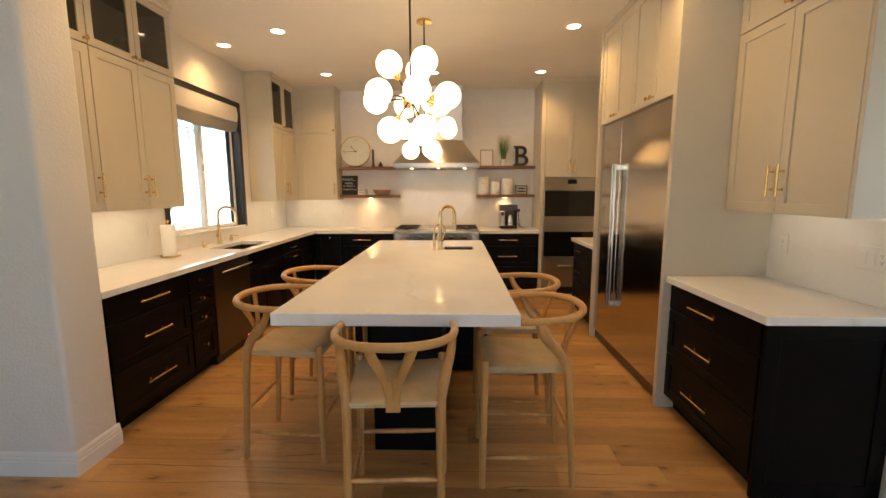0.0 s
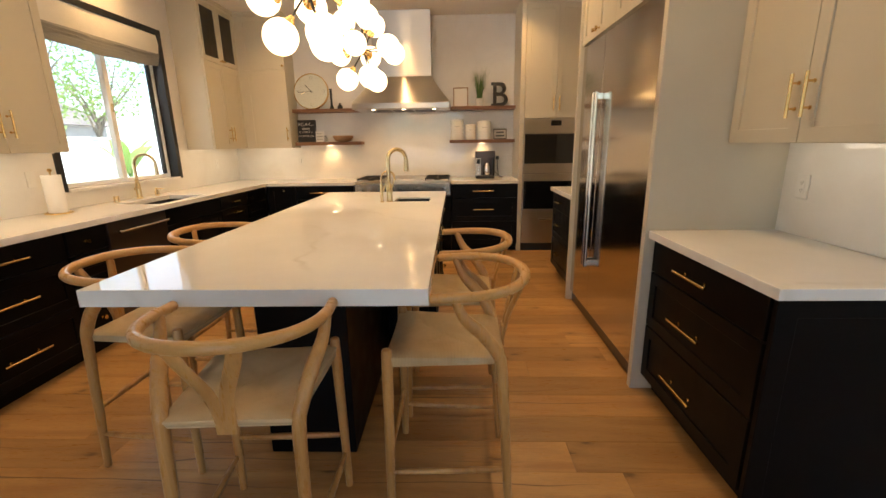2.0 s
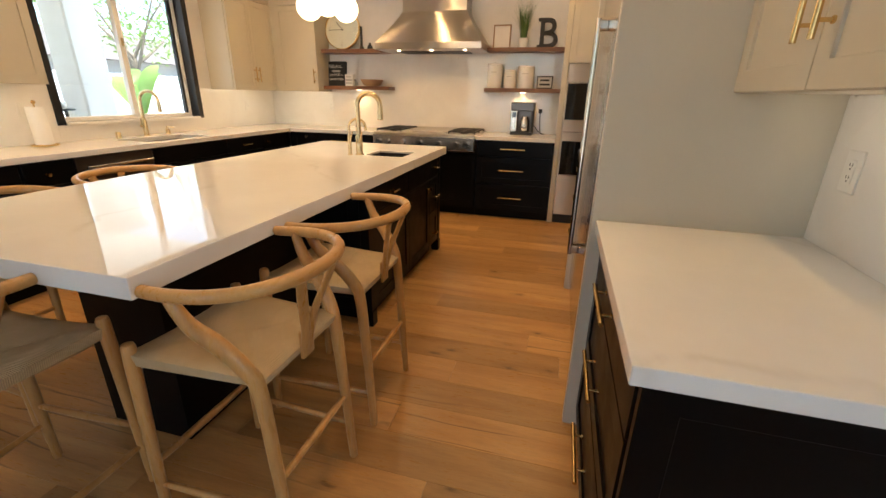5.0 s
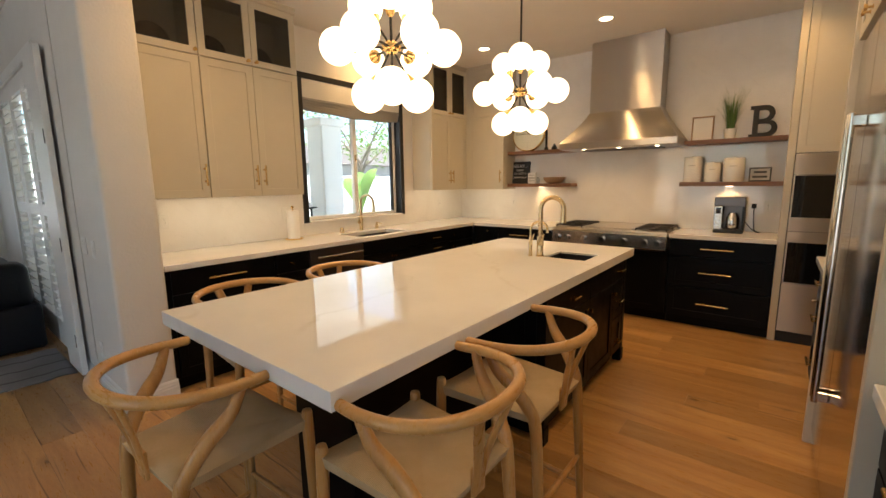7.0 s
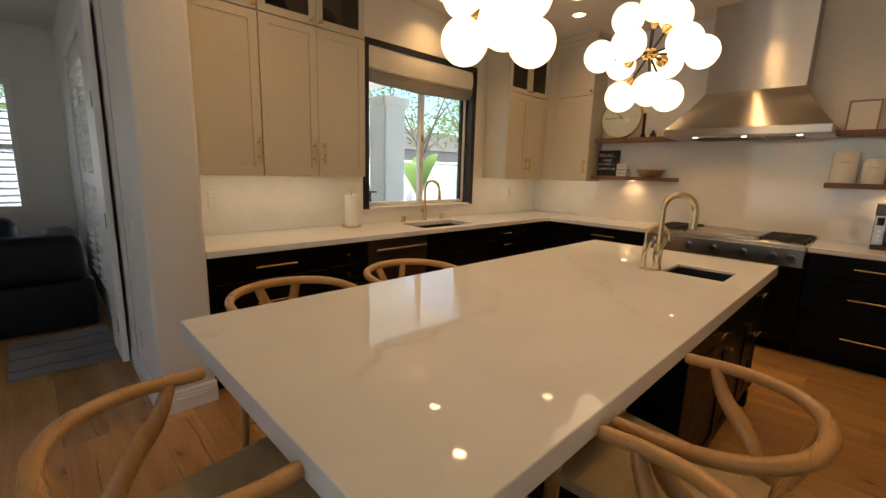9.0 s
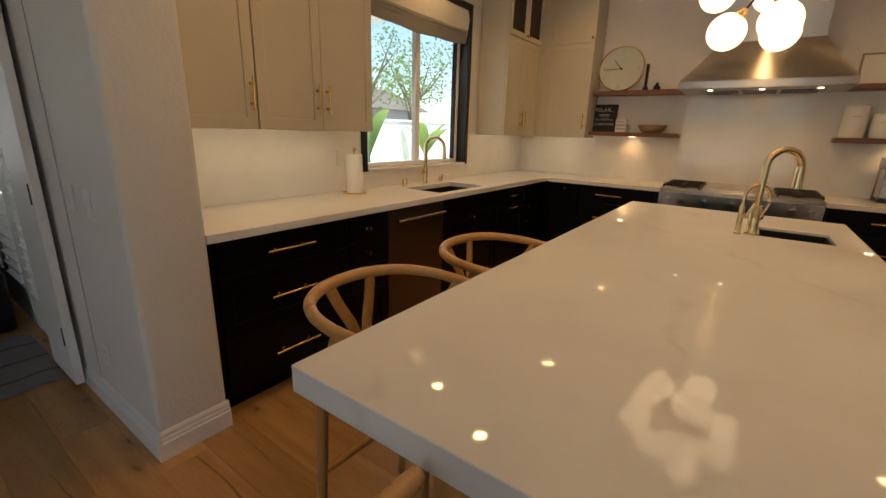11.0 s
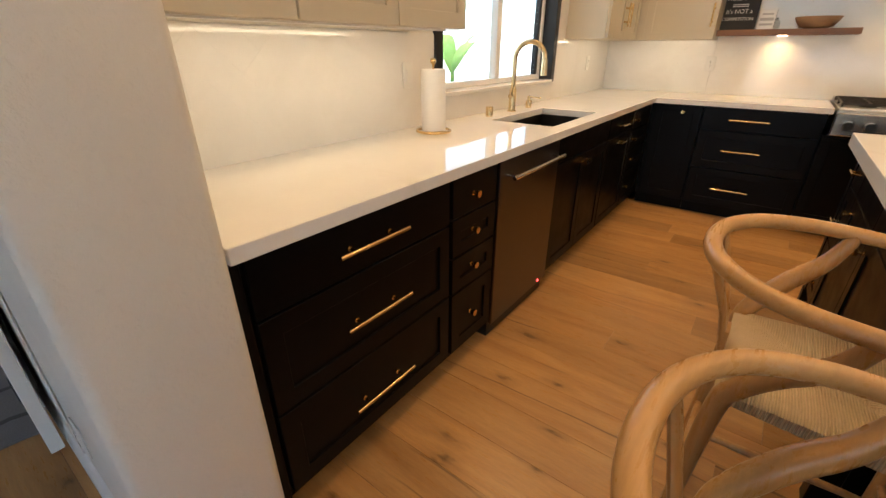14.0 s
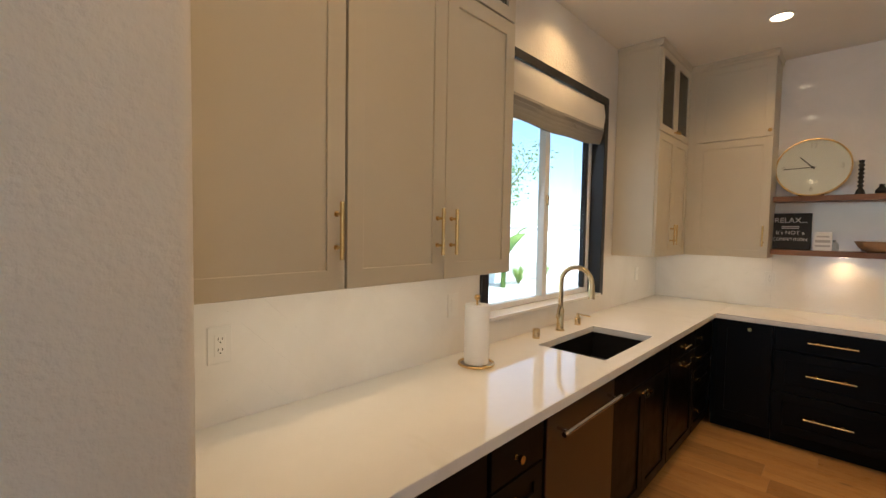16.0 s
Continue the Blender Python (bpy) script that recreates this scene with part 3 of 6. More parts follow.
shaker_parts("frame", XF2 + 0.002, XR - 0.002, 0.0, BT, 0.0, "black_cab", ep, 0.07)


def rot90(bm, m):
    bmesh.ops.transform(bm, matrix=m, verts=bm.verts[:])
    return bm


# upper cabinets
UB, US, UT = 1.352, 2.405, 2.915
XU = -2.050
DU = XU - XL
G2 = "greige wall cabinets"
cabinet("wall_cabinet", west(PY + 0.002, XU), 0.481, DU, UB, UT, [
    ("door", 0.0, 0.480, UB, US, ("vpull", 0.449, 1.525, 0.165)),
    ("glass", 0.0, 0.480, US + 0.004, UT, ("knob", 0.456, US + 0.035))], "greige", "greige wall cabinet with a glazed top door", G2, hollow=(US, UT - 0.03))
cabinet("wall_cabinet", west(2.917, XU), 0.825, DU, UB, UT, [
    ("door", 0.0, 0.4125, UB, US, ("vpull", 0.374, 1.525, 0.165)), ("door", 0.4125, 0.825, UB, US, ("vpull", 0.445, 1.525, 0.165)),
    ("glass", 0.0, 0.4125, US + 0.004, UT, ("knob", 0.374, US + 0.035)), ("glass", 0.4125, 0.825, US + 0.004, UT, ("knob", 0.441, US + 0.035))],
    "greige", "greige double wall cabinet with glazed top doors beside the window", G2, hollow=(US, UT - 0.03))
YC = 5.605
YD = 6.372
cabinet("wall_cabinet", west(YC, XU), YD - YC, DU, UB - 0.004, UT, [
    ("door", 0.01, 0.393, UB - 0.004, 2.30, ("vpull", 0.360, 1.52, 0.165)), ("door", 0.393, YD - YC, UB - 0.004, 2.30, ("vpull", 0.425, 1.52, 0.165)),
    ("glass", 0.01, 0.393, 2.304, UT, ("knob", 0.366, 2.34)), ("glass", 0.393, YD - YC, 2.304, UT, ("knob", 0.420, 2.34))],
    "greige", "greige corner wall cabinet with small glazed top doors", G2, hollow=(2.30, UT - 0.03))
cabinet("wall_cabinet", north(XU, YD), 0.590, YB - YD, UB - 0.004, UT, [
    ("door", 0.06, 0.590, UB - 0.004, 2.30, ("vpull", 0.555, 1.52, 0.165)), ("door", 0.06, 0.590, 2.304, UT, ("knob", 0.57, 2.345))],
    "greige", "greige wall cabinet beside the floating shelves", G2)
bm = B()
box(bm, XL, XU - 0.001, YD + 0.001, YB, UB - 0.004, UT)
box(bm, XU - 0.001, XU + 0.0612, YD + 0.002, YD + 0.0195, UB - 0.004, UT)
solid("corner_filler", bm, "greige", label="greige filler in the wall cabinet corner", category="panel")
XU2 = 2.006
cabinet("wall_cabinet", east(2.926, XU2), 0.846, XR - XU2, 1.352, UT, [
    ("door", 0.0, 0.423, 1.352, 2.405, ("vpull", 0.386, 1.53, 0.165)), ("door", 0.423, 0.846, 1.352, 2.405, ("vpull", 0.460, 1.53, 0.165)),
    ("door", 0.0, 0.423, 2.409, UT, ("knob", 0.393, 2.445)), ("door", 0.423, 0.846, 2.409, UT, ("knob", 0.453, 2.445))],
    "greige", "greige double wall cabinet above the small worktop", G2)
ep = thing("cabinet_end", pose(0, 2.060, 0), "greige shaker end panel of the wall cabinet", "panel")
shaker_parts("frame", XU2 + 0.002, XR - 0.002, 1.352, UT, 0.0, "greige", ep, 0.06)


def crown(x0, y0, x1, y1, nx, ny, where):
    bm = B()
    profile_run(bm, x0, y0, x1, y1, nx, ny, [(-0.02, UT), (0.004, UT), (0.010, UT + 0.012), (0.010, CEIL - 0.02), (0.016, CEIL - 0.012), (0.016, CEIL), (-0.02, CEIL)])
    solid("crown_trim", bm, "greige", label="greige trim between " + where + " and the ceiling", category="trim", kind="structure")


crown(XU, PY + 0.002, XU, 3.742 + 0.012, 1, 0, "the wall cabinets")
crown(XL, 3.742, XU, 3.742, 0, 1, "the cabinet side")
crown(XU, YC - 0.012, XU, YD - 0.016, 1, 0, "the corner cabinet")
crown(XL, YC, XU, YC, 0, -1, "the corner cabinet side")
crown(XU - 0.02, YD, -1.460 + 0.012, YD, 0, -1, "the shelf-side cabinet")
crown(-1.460, YD, -1.460, YB, 1, 0, "the shelf-side cabinet end")
crown(XU2, 2.926, XU2, 2.06 - 0.012, -1, 0, "the worktop cabinet")
crown(XU2, 2.06, XR, 2.06, 0, -1, "the worktop cabinet end")

# tall panel, refrigerator and the cabinets over it
FY0, FYS, FY1 = 2.978, 3.860, 4.345
bm = B()
box(bm, 1.653, XR - 0.001, 2.930, 2.974, 0, CEIL - 0.001, 0.002)
solid("tall_panel", bm, "greige", label="greige tall side panel of the refrigerator", category="panel")
bm = B()
box(bm, 1.653, XR - 0.001, 4.349, 4.386, 0, CEIL - 0.001, 0.002)
solid("tall_panel", bm, "greige", label="greige tall panel on the refrigerator's other side", category="panel")
q = (FY1 - FY0) / 4
fr = []
for k in range(4):
    hx = (k + 1) * q - 0.035 if k % 2 == 0 else k * q + 0.035
    fr.append(("door", k * q, (k + 1) * q, 2.085, UT, ("knob", hx, 2.130)))
cabinet("over_fridge_cabinet", east(FY1, 1.668), FY1 - FY0, XR - 1.668, 2.085, UT, fr, "greige", "greige four-door cabinet over the refrigerator", G2)
crown(1.668, FY1, 1.668, FY0, -1, 0, "the refrigerator cabinet")

fridge = thing("refrigerator", pose(XR, 3.66, 0), "tall brushed stainless built-in refrigerator with two doors", "refrigerator")
fx = 1.682 - XR


def fr_box(x0, x1, y0, y1, z0, z1, bev=0.0, seg=1):
    bm = B()
    box(bm, x0, x1, y0 - 3.66, y1 - 3.66, z0, z1, bev, seg)
    return bm


part("body", fr_box(fx + 0.03, -0.005, FY0, FY1, 0.0, 2.078), "black", fridge)
for a, b, hy in ((FY0, FYS, FYS - 0.030), (FYS, FY1, FYS + 0.030)):
    door = part("door", fr_box(fx, fx + 0.03, a + 0.003, b - 0.003, 0.095, 2.075, 0.004, 2), "steel_v", fridge, "brushed steel door")
    bm = B()
    cyl(bm, (fx - 0.046, hy - 3.66, 0.46), (fx - 0.046, hy - 3.66, 1.70), 0.0125, n=16)
    part("handle", bm, "steel_v", door, "long tubular steel handle", True)
    for z in (0.49, 1.67):
        bm = B()
        box(bm, fx - 0.048, fx, hy - 3.66 - 0.011, hy - 3.66 + 0.011, z - 0.022, z + 0.022, 0.004)
        part("bracket", bm, "steel_v", door, "steel handle bracket")
part("kick_grille", fr_box(fx + 0.02, fx + 0.04, FY0, FY1, 0.0, 0.088, 0.003), "steel_dw", fridge, "steel kick plate")

# oven column
OX0, OX1, OYF = 1.512, 2.262, 6.120
bm = B()
box(bm, 1.456, OX0 - 0.002, OYF, YB - 0.001, 0, CEIL - 0.001, 0.002)
solid("tall_panel", bm, "greige", label="greige tall panel beside the wall ovens", category="panel")
bm = B()
box(bm, OX1 + 0.002, XR - 0.001, OYF, YB - 0.001, 0, CEIL - 0.001, 0.002)
solid("tall_panel", bm, "greige", label="narrow greige filler between the ovens and the wall", category="panel")
cabinet("oven_cabinet", north(OX0, OYF), OX1 - OX0, YB - OYF, 1.655, UT, [
    ("door", 0.0, 0.375, 1.655, UT, ("vpull", 0.340, 1.82, 0.165)), ("door", 0.375, 0.75, 1.655, UT, ("vpull", 0.410, 1.82, 0.165))],
    "greige", "greige double-door cabinet above the wall ovens", G2)
crown(1.456, OYF, XR, OYF, 0, -1, "the oven cabinet")
oven = thing("wall_oven", pose(1.887, YB, 0), "stainless double wall oven with black glass doors", "oven")
oy, ow = OYF - YB, 0.372


def ov(x0, x1, y0, y1, z0, z1, mat, name, parent, label="", bev=0.003):
    bm = B()
    box(bm, x0, x1, y0, y1, z0, z1, bev)
    return part(name, bm, mat, parent, label)


ov(-ow, ow, oy + 0.02, -0.01, 0.0, 1.652, "black", "body", oven)
cp = ov(-ow, ow, oy - 0.004, oy + 0.02, 1.475, 1.648, "steel", "control_panel", oven, "steel control panel")
ov(-0.05, 0.075, oy - 0.007, oy - 0.004, 1.565, 1.625, "oven_glass", "display", cp, "black display", 0.001)
for z0, z1, gl0, gl1 in ((0.995, 1.470, 1.115, 1.466), (0.545, 0.990, 0.549, 0.900)):
    d = ov(-ow, ow, oy - 0.012, oy + 0.02, z0, z1, "steel", "door", oven, "steel oven door")
    ov(-ow + 0.012, ow - 0.012, oy - 0.0155, oy - 0.012, gl0, gl1, "oven_glass", "glass", d, "black glass window", 0.001)
d = ov(-ow, ow, oy - 0.012, oy + 0.02, 0.105, 0.540, "steel", "drawer", oven, "steel warming drawer")
bm = B()
cyl(bm, (-0.16, oy - 0.05, 0.42), (0.16, oy - 0.05, 0.42), 0.010, n=14)
for s in (-1, 1):
    cyl(bm, (s * 0.13, oy - 0.05, 0.42), (s * 0.13, oy - 0.01, 0.42), 0.006)
part("handle", bm, "chrome", d, "steel bar handle", True)
ov(-ow, ow, oy + 0.03, oy + 0.05, 0.0, 0.10, "black", "toe_kick", oven)

# dishwasher
dwm = thing("dishwasher", west(3.560, XF), "dark stainless dishwasher with a bar handle", "dishwasher")
bm = B()
box(bm, 0.004, 0.606, 0.02, DW - 0.01, 0.0, BT - 0.004)
part("body", bm, "black", dwm)
bm = B()
box(bm, 0.003, 0.607, -0.006, 0.02, 0.078, BT - 0.006, 0.003)
dd = part("door", bm, "steel_dw", dwm, "dark brushed steel door")
bm = B()
cyl(bm, (0.045, -0.052, 0.800), (0.565, -0.052, 0.800), 0.0095, n=14)
for x in (0.08, 0.53):
    cyl(bm, (x, -0.052, 0.800), (x, -0.005, 0.800), 0.006)
part("handle", bm, "chrome", dd, "steel bar handle", True)
bm = B()
box(bm, 0.05, 0.56, 0.06, 0.075, 0.0, 0.10)
part("toe_kick", bm, "black", dwm)
bm = B()
box(bm, 0.502, 0.513, -0.009, -0.006, 0.092, 0.102)
part("indicator", bm, "red_led", dwm, "red indicator light")

# ---- worktops ----


def slab_with_hole(x0, x1, y0, y1, hx0, hx1, hy0, hy1, z0, z1, bev=0.003):
    bm = B()
    xs, ys = [x0, hx0, hx1, x1], [y0, hy0, hy1, y1]
    top = {}
    for i, x in enumerate(xs):
        for j, y in enumerate(ys):
            for z in (z0, z1):
                top[i, j, z] = bm.verts.new((x, y, z))
    for i in range(3):
        for j in range(3):
            if (i, j) == (1, 1):
                continue
            for z in (z0, z1):
                bm.faces.new([top[a, b, z] for a, b in ((i, j), (i + 1, j), (i + 1, j + 1), (i, j + 1))])
    ring = [(0, 0), (1, 0), (2, 0), (3, 0), (3, 1), (3, 2), (3, 3), (2, 3), (1, 3), (0, 3), (0, 2), (0, 1)]
    for a, b in zip(ring, ring[1:] + ring[:1]):
        bm.faces.new([top[(*a, z0)], top[(*b, z0)], top[(*b, z1)], top[(*a, z1)]])
    hole = [(1, 1), (2, 1), (2, 2), (1, 2)]
    for a, b in zip(hole, hole[1:] + hole[:1]):
        bm.faces.new([top[(*a, z0)], top[(*b, z0)], top[(*b, z1)], top[(*a, z1)]])
    bmesh.ops.recalc_face_normals(bm, faces=bm.faces[:])
    es = [e for e in bm.edges if len(e.link_faces) == 2 and e.calc_face_angle(0) > 0.5]
    bmesh.ops.bevel(bm, geom=es, offset=bev, segments=2, profile=0.5, affect="EDGES")
    return bm


CB = 0.878
SX0, SX1, SY0, SY1 = -2.180, -1.812, 4.208, 4.880
solid("worktop", slab_with_hole(XL + 0.001, -1.722, PY + 0.001, YB - 0.001, SX0, SX1, SY0, SY1, CB, CT), "quartz", label="white veined quartz worktop along the window wall", category="worktop")
bm = B()
box(bm, -1.7215, -0.592, 6.060, YB - 0.001, CB, CT, 0.003, 2)
solid("worktop", bm, "quartz", label="white quartz worktop beside the rangetop", category="worktop")
bm = B()
box(bm, 0.612, 1.4555, 6.060, YB - 0.001, CB, CT, 0.003, 2)
solid("worktop", bm, "quartz", label="white quartz worktop under the coffee maker", category="worktop")
bm = B()
box(bm, 1.670, XR - 0.001, 2.023, 2.929, CB, CT, 0.003, 2)
solid("worktop", bm, "quartz", label="small white quartz worktop beside the tall panel", category="worktop")
bm = B()
box(bm, 1.670, XR - 0.001, 4.387, 5.235, CB, CT, 0.003, 2)
solid("worktop", bm, "quartz", label="small white quartz worktop beyond the refrigerator", category="worktop")


def basin(x0, x1, y0, y1, zt, deep, label):
    bm = B()
    t = 0.006
    box(bm, x0 - t, x1 + t, y0 - t, y1 + t, zt - deep - t, zt - deep)
    box(bm, x0 - t, x0, y0 - t, y1 + t, zt - deep, zt)
    box(bm, x1, x1 + t, y0 - t, y1 + t, zt - deep, zt)
    box(bm, x0, x1, y0 - t, y0, zt - deep, zt)
    box(bm, x0, x1, y1, y1 + t, zt - deep, zt)
    ob = solid("sink", bm, "sink", label=label, category="sink")
    bm = B()
    cyl(bm, ((x0 + x1) / 2, (y0 + y1) / 2, zt - deep), ((x0 + x1) / 2, (y0 + y1) / 2, zt - deep + 0.004), 0.045, n=24)
    part("drain", bm, "chrome", ob, "round steel drain", True)


basin(SX0 - 0.004, SX1 + 0.004, SY0 - 0.004, SY1 + 0.004, CB - 0.001, 0.16, "dark undermount sink in the window worktop")

# ---- island ----
IXL, IX, IY0, IY1, IZ0 = -0.590, 0.578, 2.044, 4.930, 0.858
ISX0, ISX1, ISY0, ISY1 = 0.165, 0.455, 4.180, 4.465
basin(ISX0 + 0.007, ISX1 - 0.007, ISY0 + 0.007, ISY1 - 0.007, CT - 0.014, 0.19, "small dark prep sink in the island")
island = thing("kitchen_island", pose(0, 3.5, 0), "black painted kitchen island with a long white quartz top", "island")
bm = slab_with_hole(IXL, IX, IY0, IY1, ISX0, ISX1, ISY0, ISY1, IZ0, CT, 0.003)
rot90(bm, pose(0, -3.5, 0))
part("worktop", bm, "quartz", island, "long white veined quartz top")


def isl(x0, x1, y0, y1, z0, z1, name, bev=0.002, lab=""):
    bm = B()
    box(bm, x0, x1, y0 - 3.5, y1 - 3.5, z0, z1, bev)
    return part(name, bm, "black_cab", island, lab)


CY0, CY1, CX = 3.43, 4.905, 0.535
isl(-0.185, 0.205, 2.40, CY0 - 0.001, 0.0, IZ0 - 0.001, "pedestal")
isl(-CX + 0.02, CX - 0.02, CY0 + 0.02, CY1 - 0.02, 0.10, 0.68, "body")
isl(-CX + 0.02, CX - 0.02, CY0 + 0.02, 4.15, 0.68, IZ0 - 0.001, "body")
isl(-CX + 0.02, CX - 0.02, 4.50, CY1 - 0.02, 0.68, IZ0 - 0.001, "body")
isl(-CX + 0.07, CX - 0.07, CY0 + 0.07, CY1 - 0.07, 0.0, 0.10, "toe_kick")
for sx in (-1, 1):
    for y0, y1 in ((CY0, CY0 + 0.055), (CY1 - 0.055, CY1)):
        isl(sx * CX, sx * (CX - 0.055), y0, y1, 0.0, IZ0 - 0.001, "post")
        isl(sx * (CX + 0.006), sx * (CX - 0.061), y0 - 0.006, y1 + 0.006, 0.0, 0.10, "foot", 0.004)
for ysgn in (0, 1):
    shaker_parts("end_panel", -CX + 0.055, CX - 0.055, 0.10, IZ0 - 0.002, 0.0, "black_cab", island, 0.07,
                 m=pose(0, CY0 - 3.5 + 0.003, 0) if ysgn == 0 else pose(0, CY1 - 3.5 - 0.003, 0, 0, 0, 180))
for side in (1, -1):
    m = pose(CX - 0.004, CY0 + 0.055 - 3.5, 0, 0, 0, 90) if side == 1 else pose(-CX + 0.004, CY1 - 0.055 - 3.5, 0, 0, 0, -90)
    w = CY1 - CY0 - 0.11
    bays = [0.0, 0.62, 1.12, w] if side == 1 else [0.0, w - 1.12, w - 0.62, w]
    fronts = []
    for k in range(3):
        a, b = bays[k], bays[k + 1]
        tall = (k == 2) if side == 1 else (k == 0)
        c = (a + b) / 2
        if tall:
            fronts += [("slab", a, b, 0.69, IZ0 - 0.006, c, 0.768, 1), ("drawer", a, b, 0.405, 0.686, c, 0.53, 1), ("drawer", a, b, 0.11, 0.401, c, 0.21, 1)]
        else:
            fronts += [("slab", a, b, 0.69, IZ0 - 0.006, c, 0.765, 1 if k != 1 else 0), ("door", a, b, 0.11, 0.686, b - 0.035 if side == 1 else a + 0.035, 0.62, 2)]
    for kind, a, b, c0, d0, hx, hz, hk in fronts:
        if kind == "slab":
            bm = B()
            slab_front(bm, a, b, c0, d0, 0.0)
            fr_ob = part("drawer", bm, "black_cab", island)
            fr_ob.matrix_basis = m
        else:
            fr_ob = shaker_parts(kind, a, b, c0, d0, 0.0, "black_cab", island, m=m)
        if hk == 1:
            bar_pull(0.10, "brass", fr_ob, hx, hz, 0.0)
        elif hk == 2:
            knob("brass", fr_ob, hx, hz, 0.0)

# ---- kitchen window ----
win = tagged(new("window_1"), "white vinyl sliding window in a black painted reveal", "window", "", "structure")
win.matrix_basis = pose(XL, (WY0 + WY1) / 2, 0)
WC = (WY0 + WY1) / 2


def wbox(x0, x1, y0, y1, z0, z1, mat, name, parent=None, label="", bev=0.003):
    bm = B()
    box(bm, x0 - XL, x1 - XL, y0 - WC, y1 - WC, z0, z1, bev)
    return part(name, bm, mat, parent or win, label)


TW = 0.055
wbox(XL - 0.10, XL + 0.022, WY0 - TW, WY0 + 0.004, WZ0 - 0.02, WZ1, "black_frame", "casing", label="black painted side casing")
wbox(XL - 0.10, XL + 0.022, WY1 - 0.004, WY1 + TW, WZ0 - 0.02, WZ1, "black_frame", "casing", label="black painted side casing")
wbox(XL - 0.10, XL + 0.022, WY0 - TW, WY1 + TW, WZ1 + 0.001, WZ1 + TW, "black_frame", "casing", label="black painted head casing")
wbox(XL - 0.10, XL + 0.035, WY0 + 0.005, WY1 - 0.005, WZ0 - 0.022, WZ0, "quartz", "window_sill", label="white stone sill")
f0, f1 = XL - 0.125, XL - 0.075
fw = 0.034
ya, yb, za, zb = WY0 + 0.005, WY1 - 0.005, WZ0 + 0.001, WZ1
wbox(f0, f1, ya, ya + fw, za, zb, "vinyl", "window_frame")
wbox(f0, f1, yb - fw, yb, za, zb, "vinyl", "window_frame")
wbox(f0, f1, ya + fw, yb - fw, za, za + fw, "vinyl", "window_frame")
wbox(f0, f1, ya + fw, yb - fw, zb - fw, zb, "vinyl", "window_frame")
mid = 4.700
s = wbox(f0 + 0.006, f1 + 0.008, mid - 0.027, mid + 0.027, za + fw, zb - fw, "vinyl", "meeting_stile", label="white sliding sash stile")
wbox(f1 + 0.008, f1 + 0.020, mid - 0.012, mid + 0.012, 1.70, 1.77, "champagne", "latch", s, "small window latch")
wbox(f0, f1 - 0.01, yb - fw - 0.026, yb - fw - 0.001, za + fw, zb - fw, "black_frame", "screen_edge", label="dark screen edge")
for a, b in ((ya + fw, mid - 0.027), (mid + 0.027, yb - fw - 0.027)):
    p = wbox(f0 + 0.02, f0 + 0.025, a, b, za + fw, zb - fw, "glass", "pane", label="clear window pane", bev=0)
    p.visible_shadow = False
# roman shade, drawn up
shade = thing("roman_shade", pose(XL, WC, 0), "white fabric roman shade folded up at the window head", "blind")
M["fabric"] = paint("white linen", (0.70, 0.68, 0.63), 0.85, 0.05, 0.5, 300, 0.002)
# the same linen made grey: shade in the folds put into the colour
M["fabric_shaded"] = paint("white linen with painted shade", (0.25, 0.245, 0.235), 0.85, 0.05, 0.5, 300, 0.002)


def shade_sheet(z_top, z_bot, out, sag, y0, y1, thick=0.006, n=24):
    bm = B()
    front, back = [], []
    for k in range(n + 1):
        u = k / n
        y = y0 + (y1 - y0) * u - WC
        dip = sag * (1 - (2 * u - 1) ** 2) + 0.004 * math.sin(u * 17)
        front.append((bm.verts.new((out, y, z_top)), bm.verts.new((out + 0.012, y, (z_top + z_bot) / 2 - dip * 0.5)), bm.verts.new((out, y, z_bot - dip))))
        back.append((bm.verts.new((out - thick, y, z_top)), bm.verts.new((out + 0.012 - thick, y, (z_top + z_bot) / 2 - dip * 0.5)), bm.verts.new((out - thick, y, z_bot - dip))))
    for k in range(n):
        for j in range(2):
            bm.faces.new((front[k][j], front[k + 1][j], front[k + 1][j + 1], front[k][j + 1]))
            bm.faces.new((back[k][j], back[k][j + 1], back[k + 1][j + 1], back[k + 1][j]))
        bm.faces.new((front[k][2], front[k + 1][2], back[k + 1][2], back[k][2]))
        bm.faces.new((front[k][0], back[k][0], back[k + 1][0], front[k + 1][0]))
    return bm


part("valance", shade_sheet(WZ1 - 0.004, 2.305, 0.010, 0.010, WY0 + 0.006, WY1 - 0.006), "fabric", shade, "white linen front", True)
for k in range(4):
    part("fold", shade_sheet(2.315 - k * 0.022, 2.262 - k * 0.024, 0.006 - 0.007 * k, 0.016 + 0.004 * k, WY0 + 0.008, WY1 - 0.008), "fabric_shaded", shade, "white linen fold, its shade put in as grey", True)

# ---- rangetop and hood ----
rng = thing("rangetop", pose(0.012, 6.36, 0), "stainless gas rangetop with cast iron grates and a griddle", "rangetop")


def rb(x0, x1, y0, y1, z0, z1, mat, name, parent=rng, label="", bev=0.002):
    bm = B()
    box(bm, x0, x1, y0 - 6.36, y1 - 6.36, z0, z1, bev, 2)
    return part(name, bm, mat, parent, label)


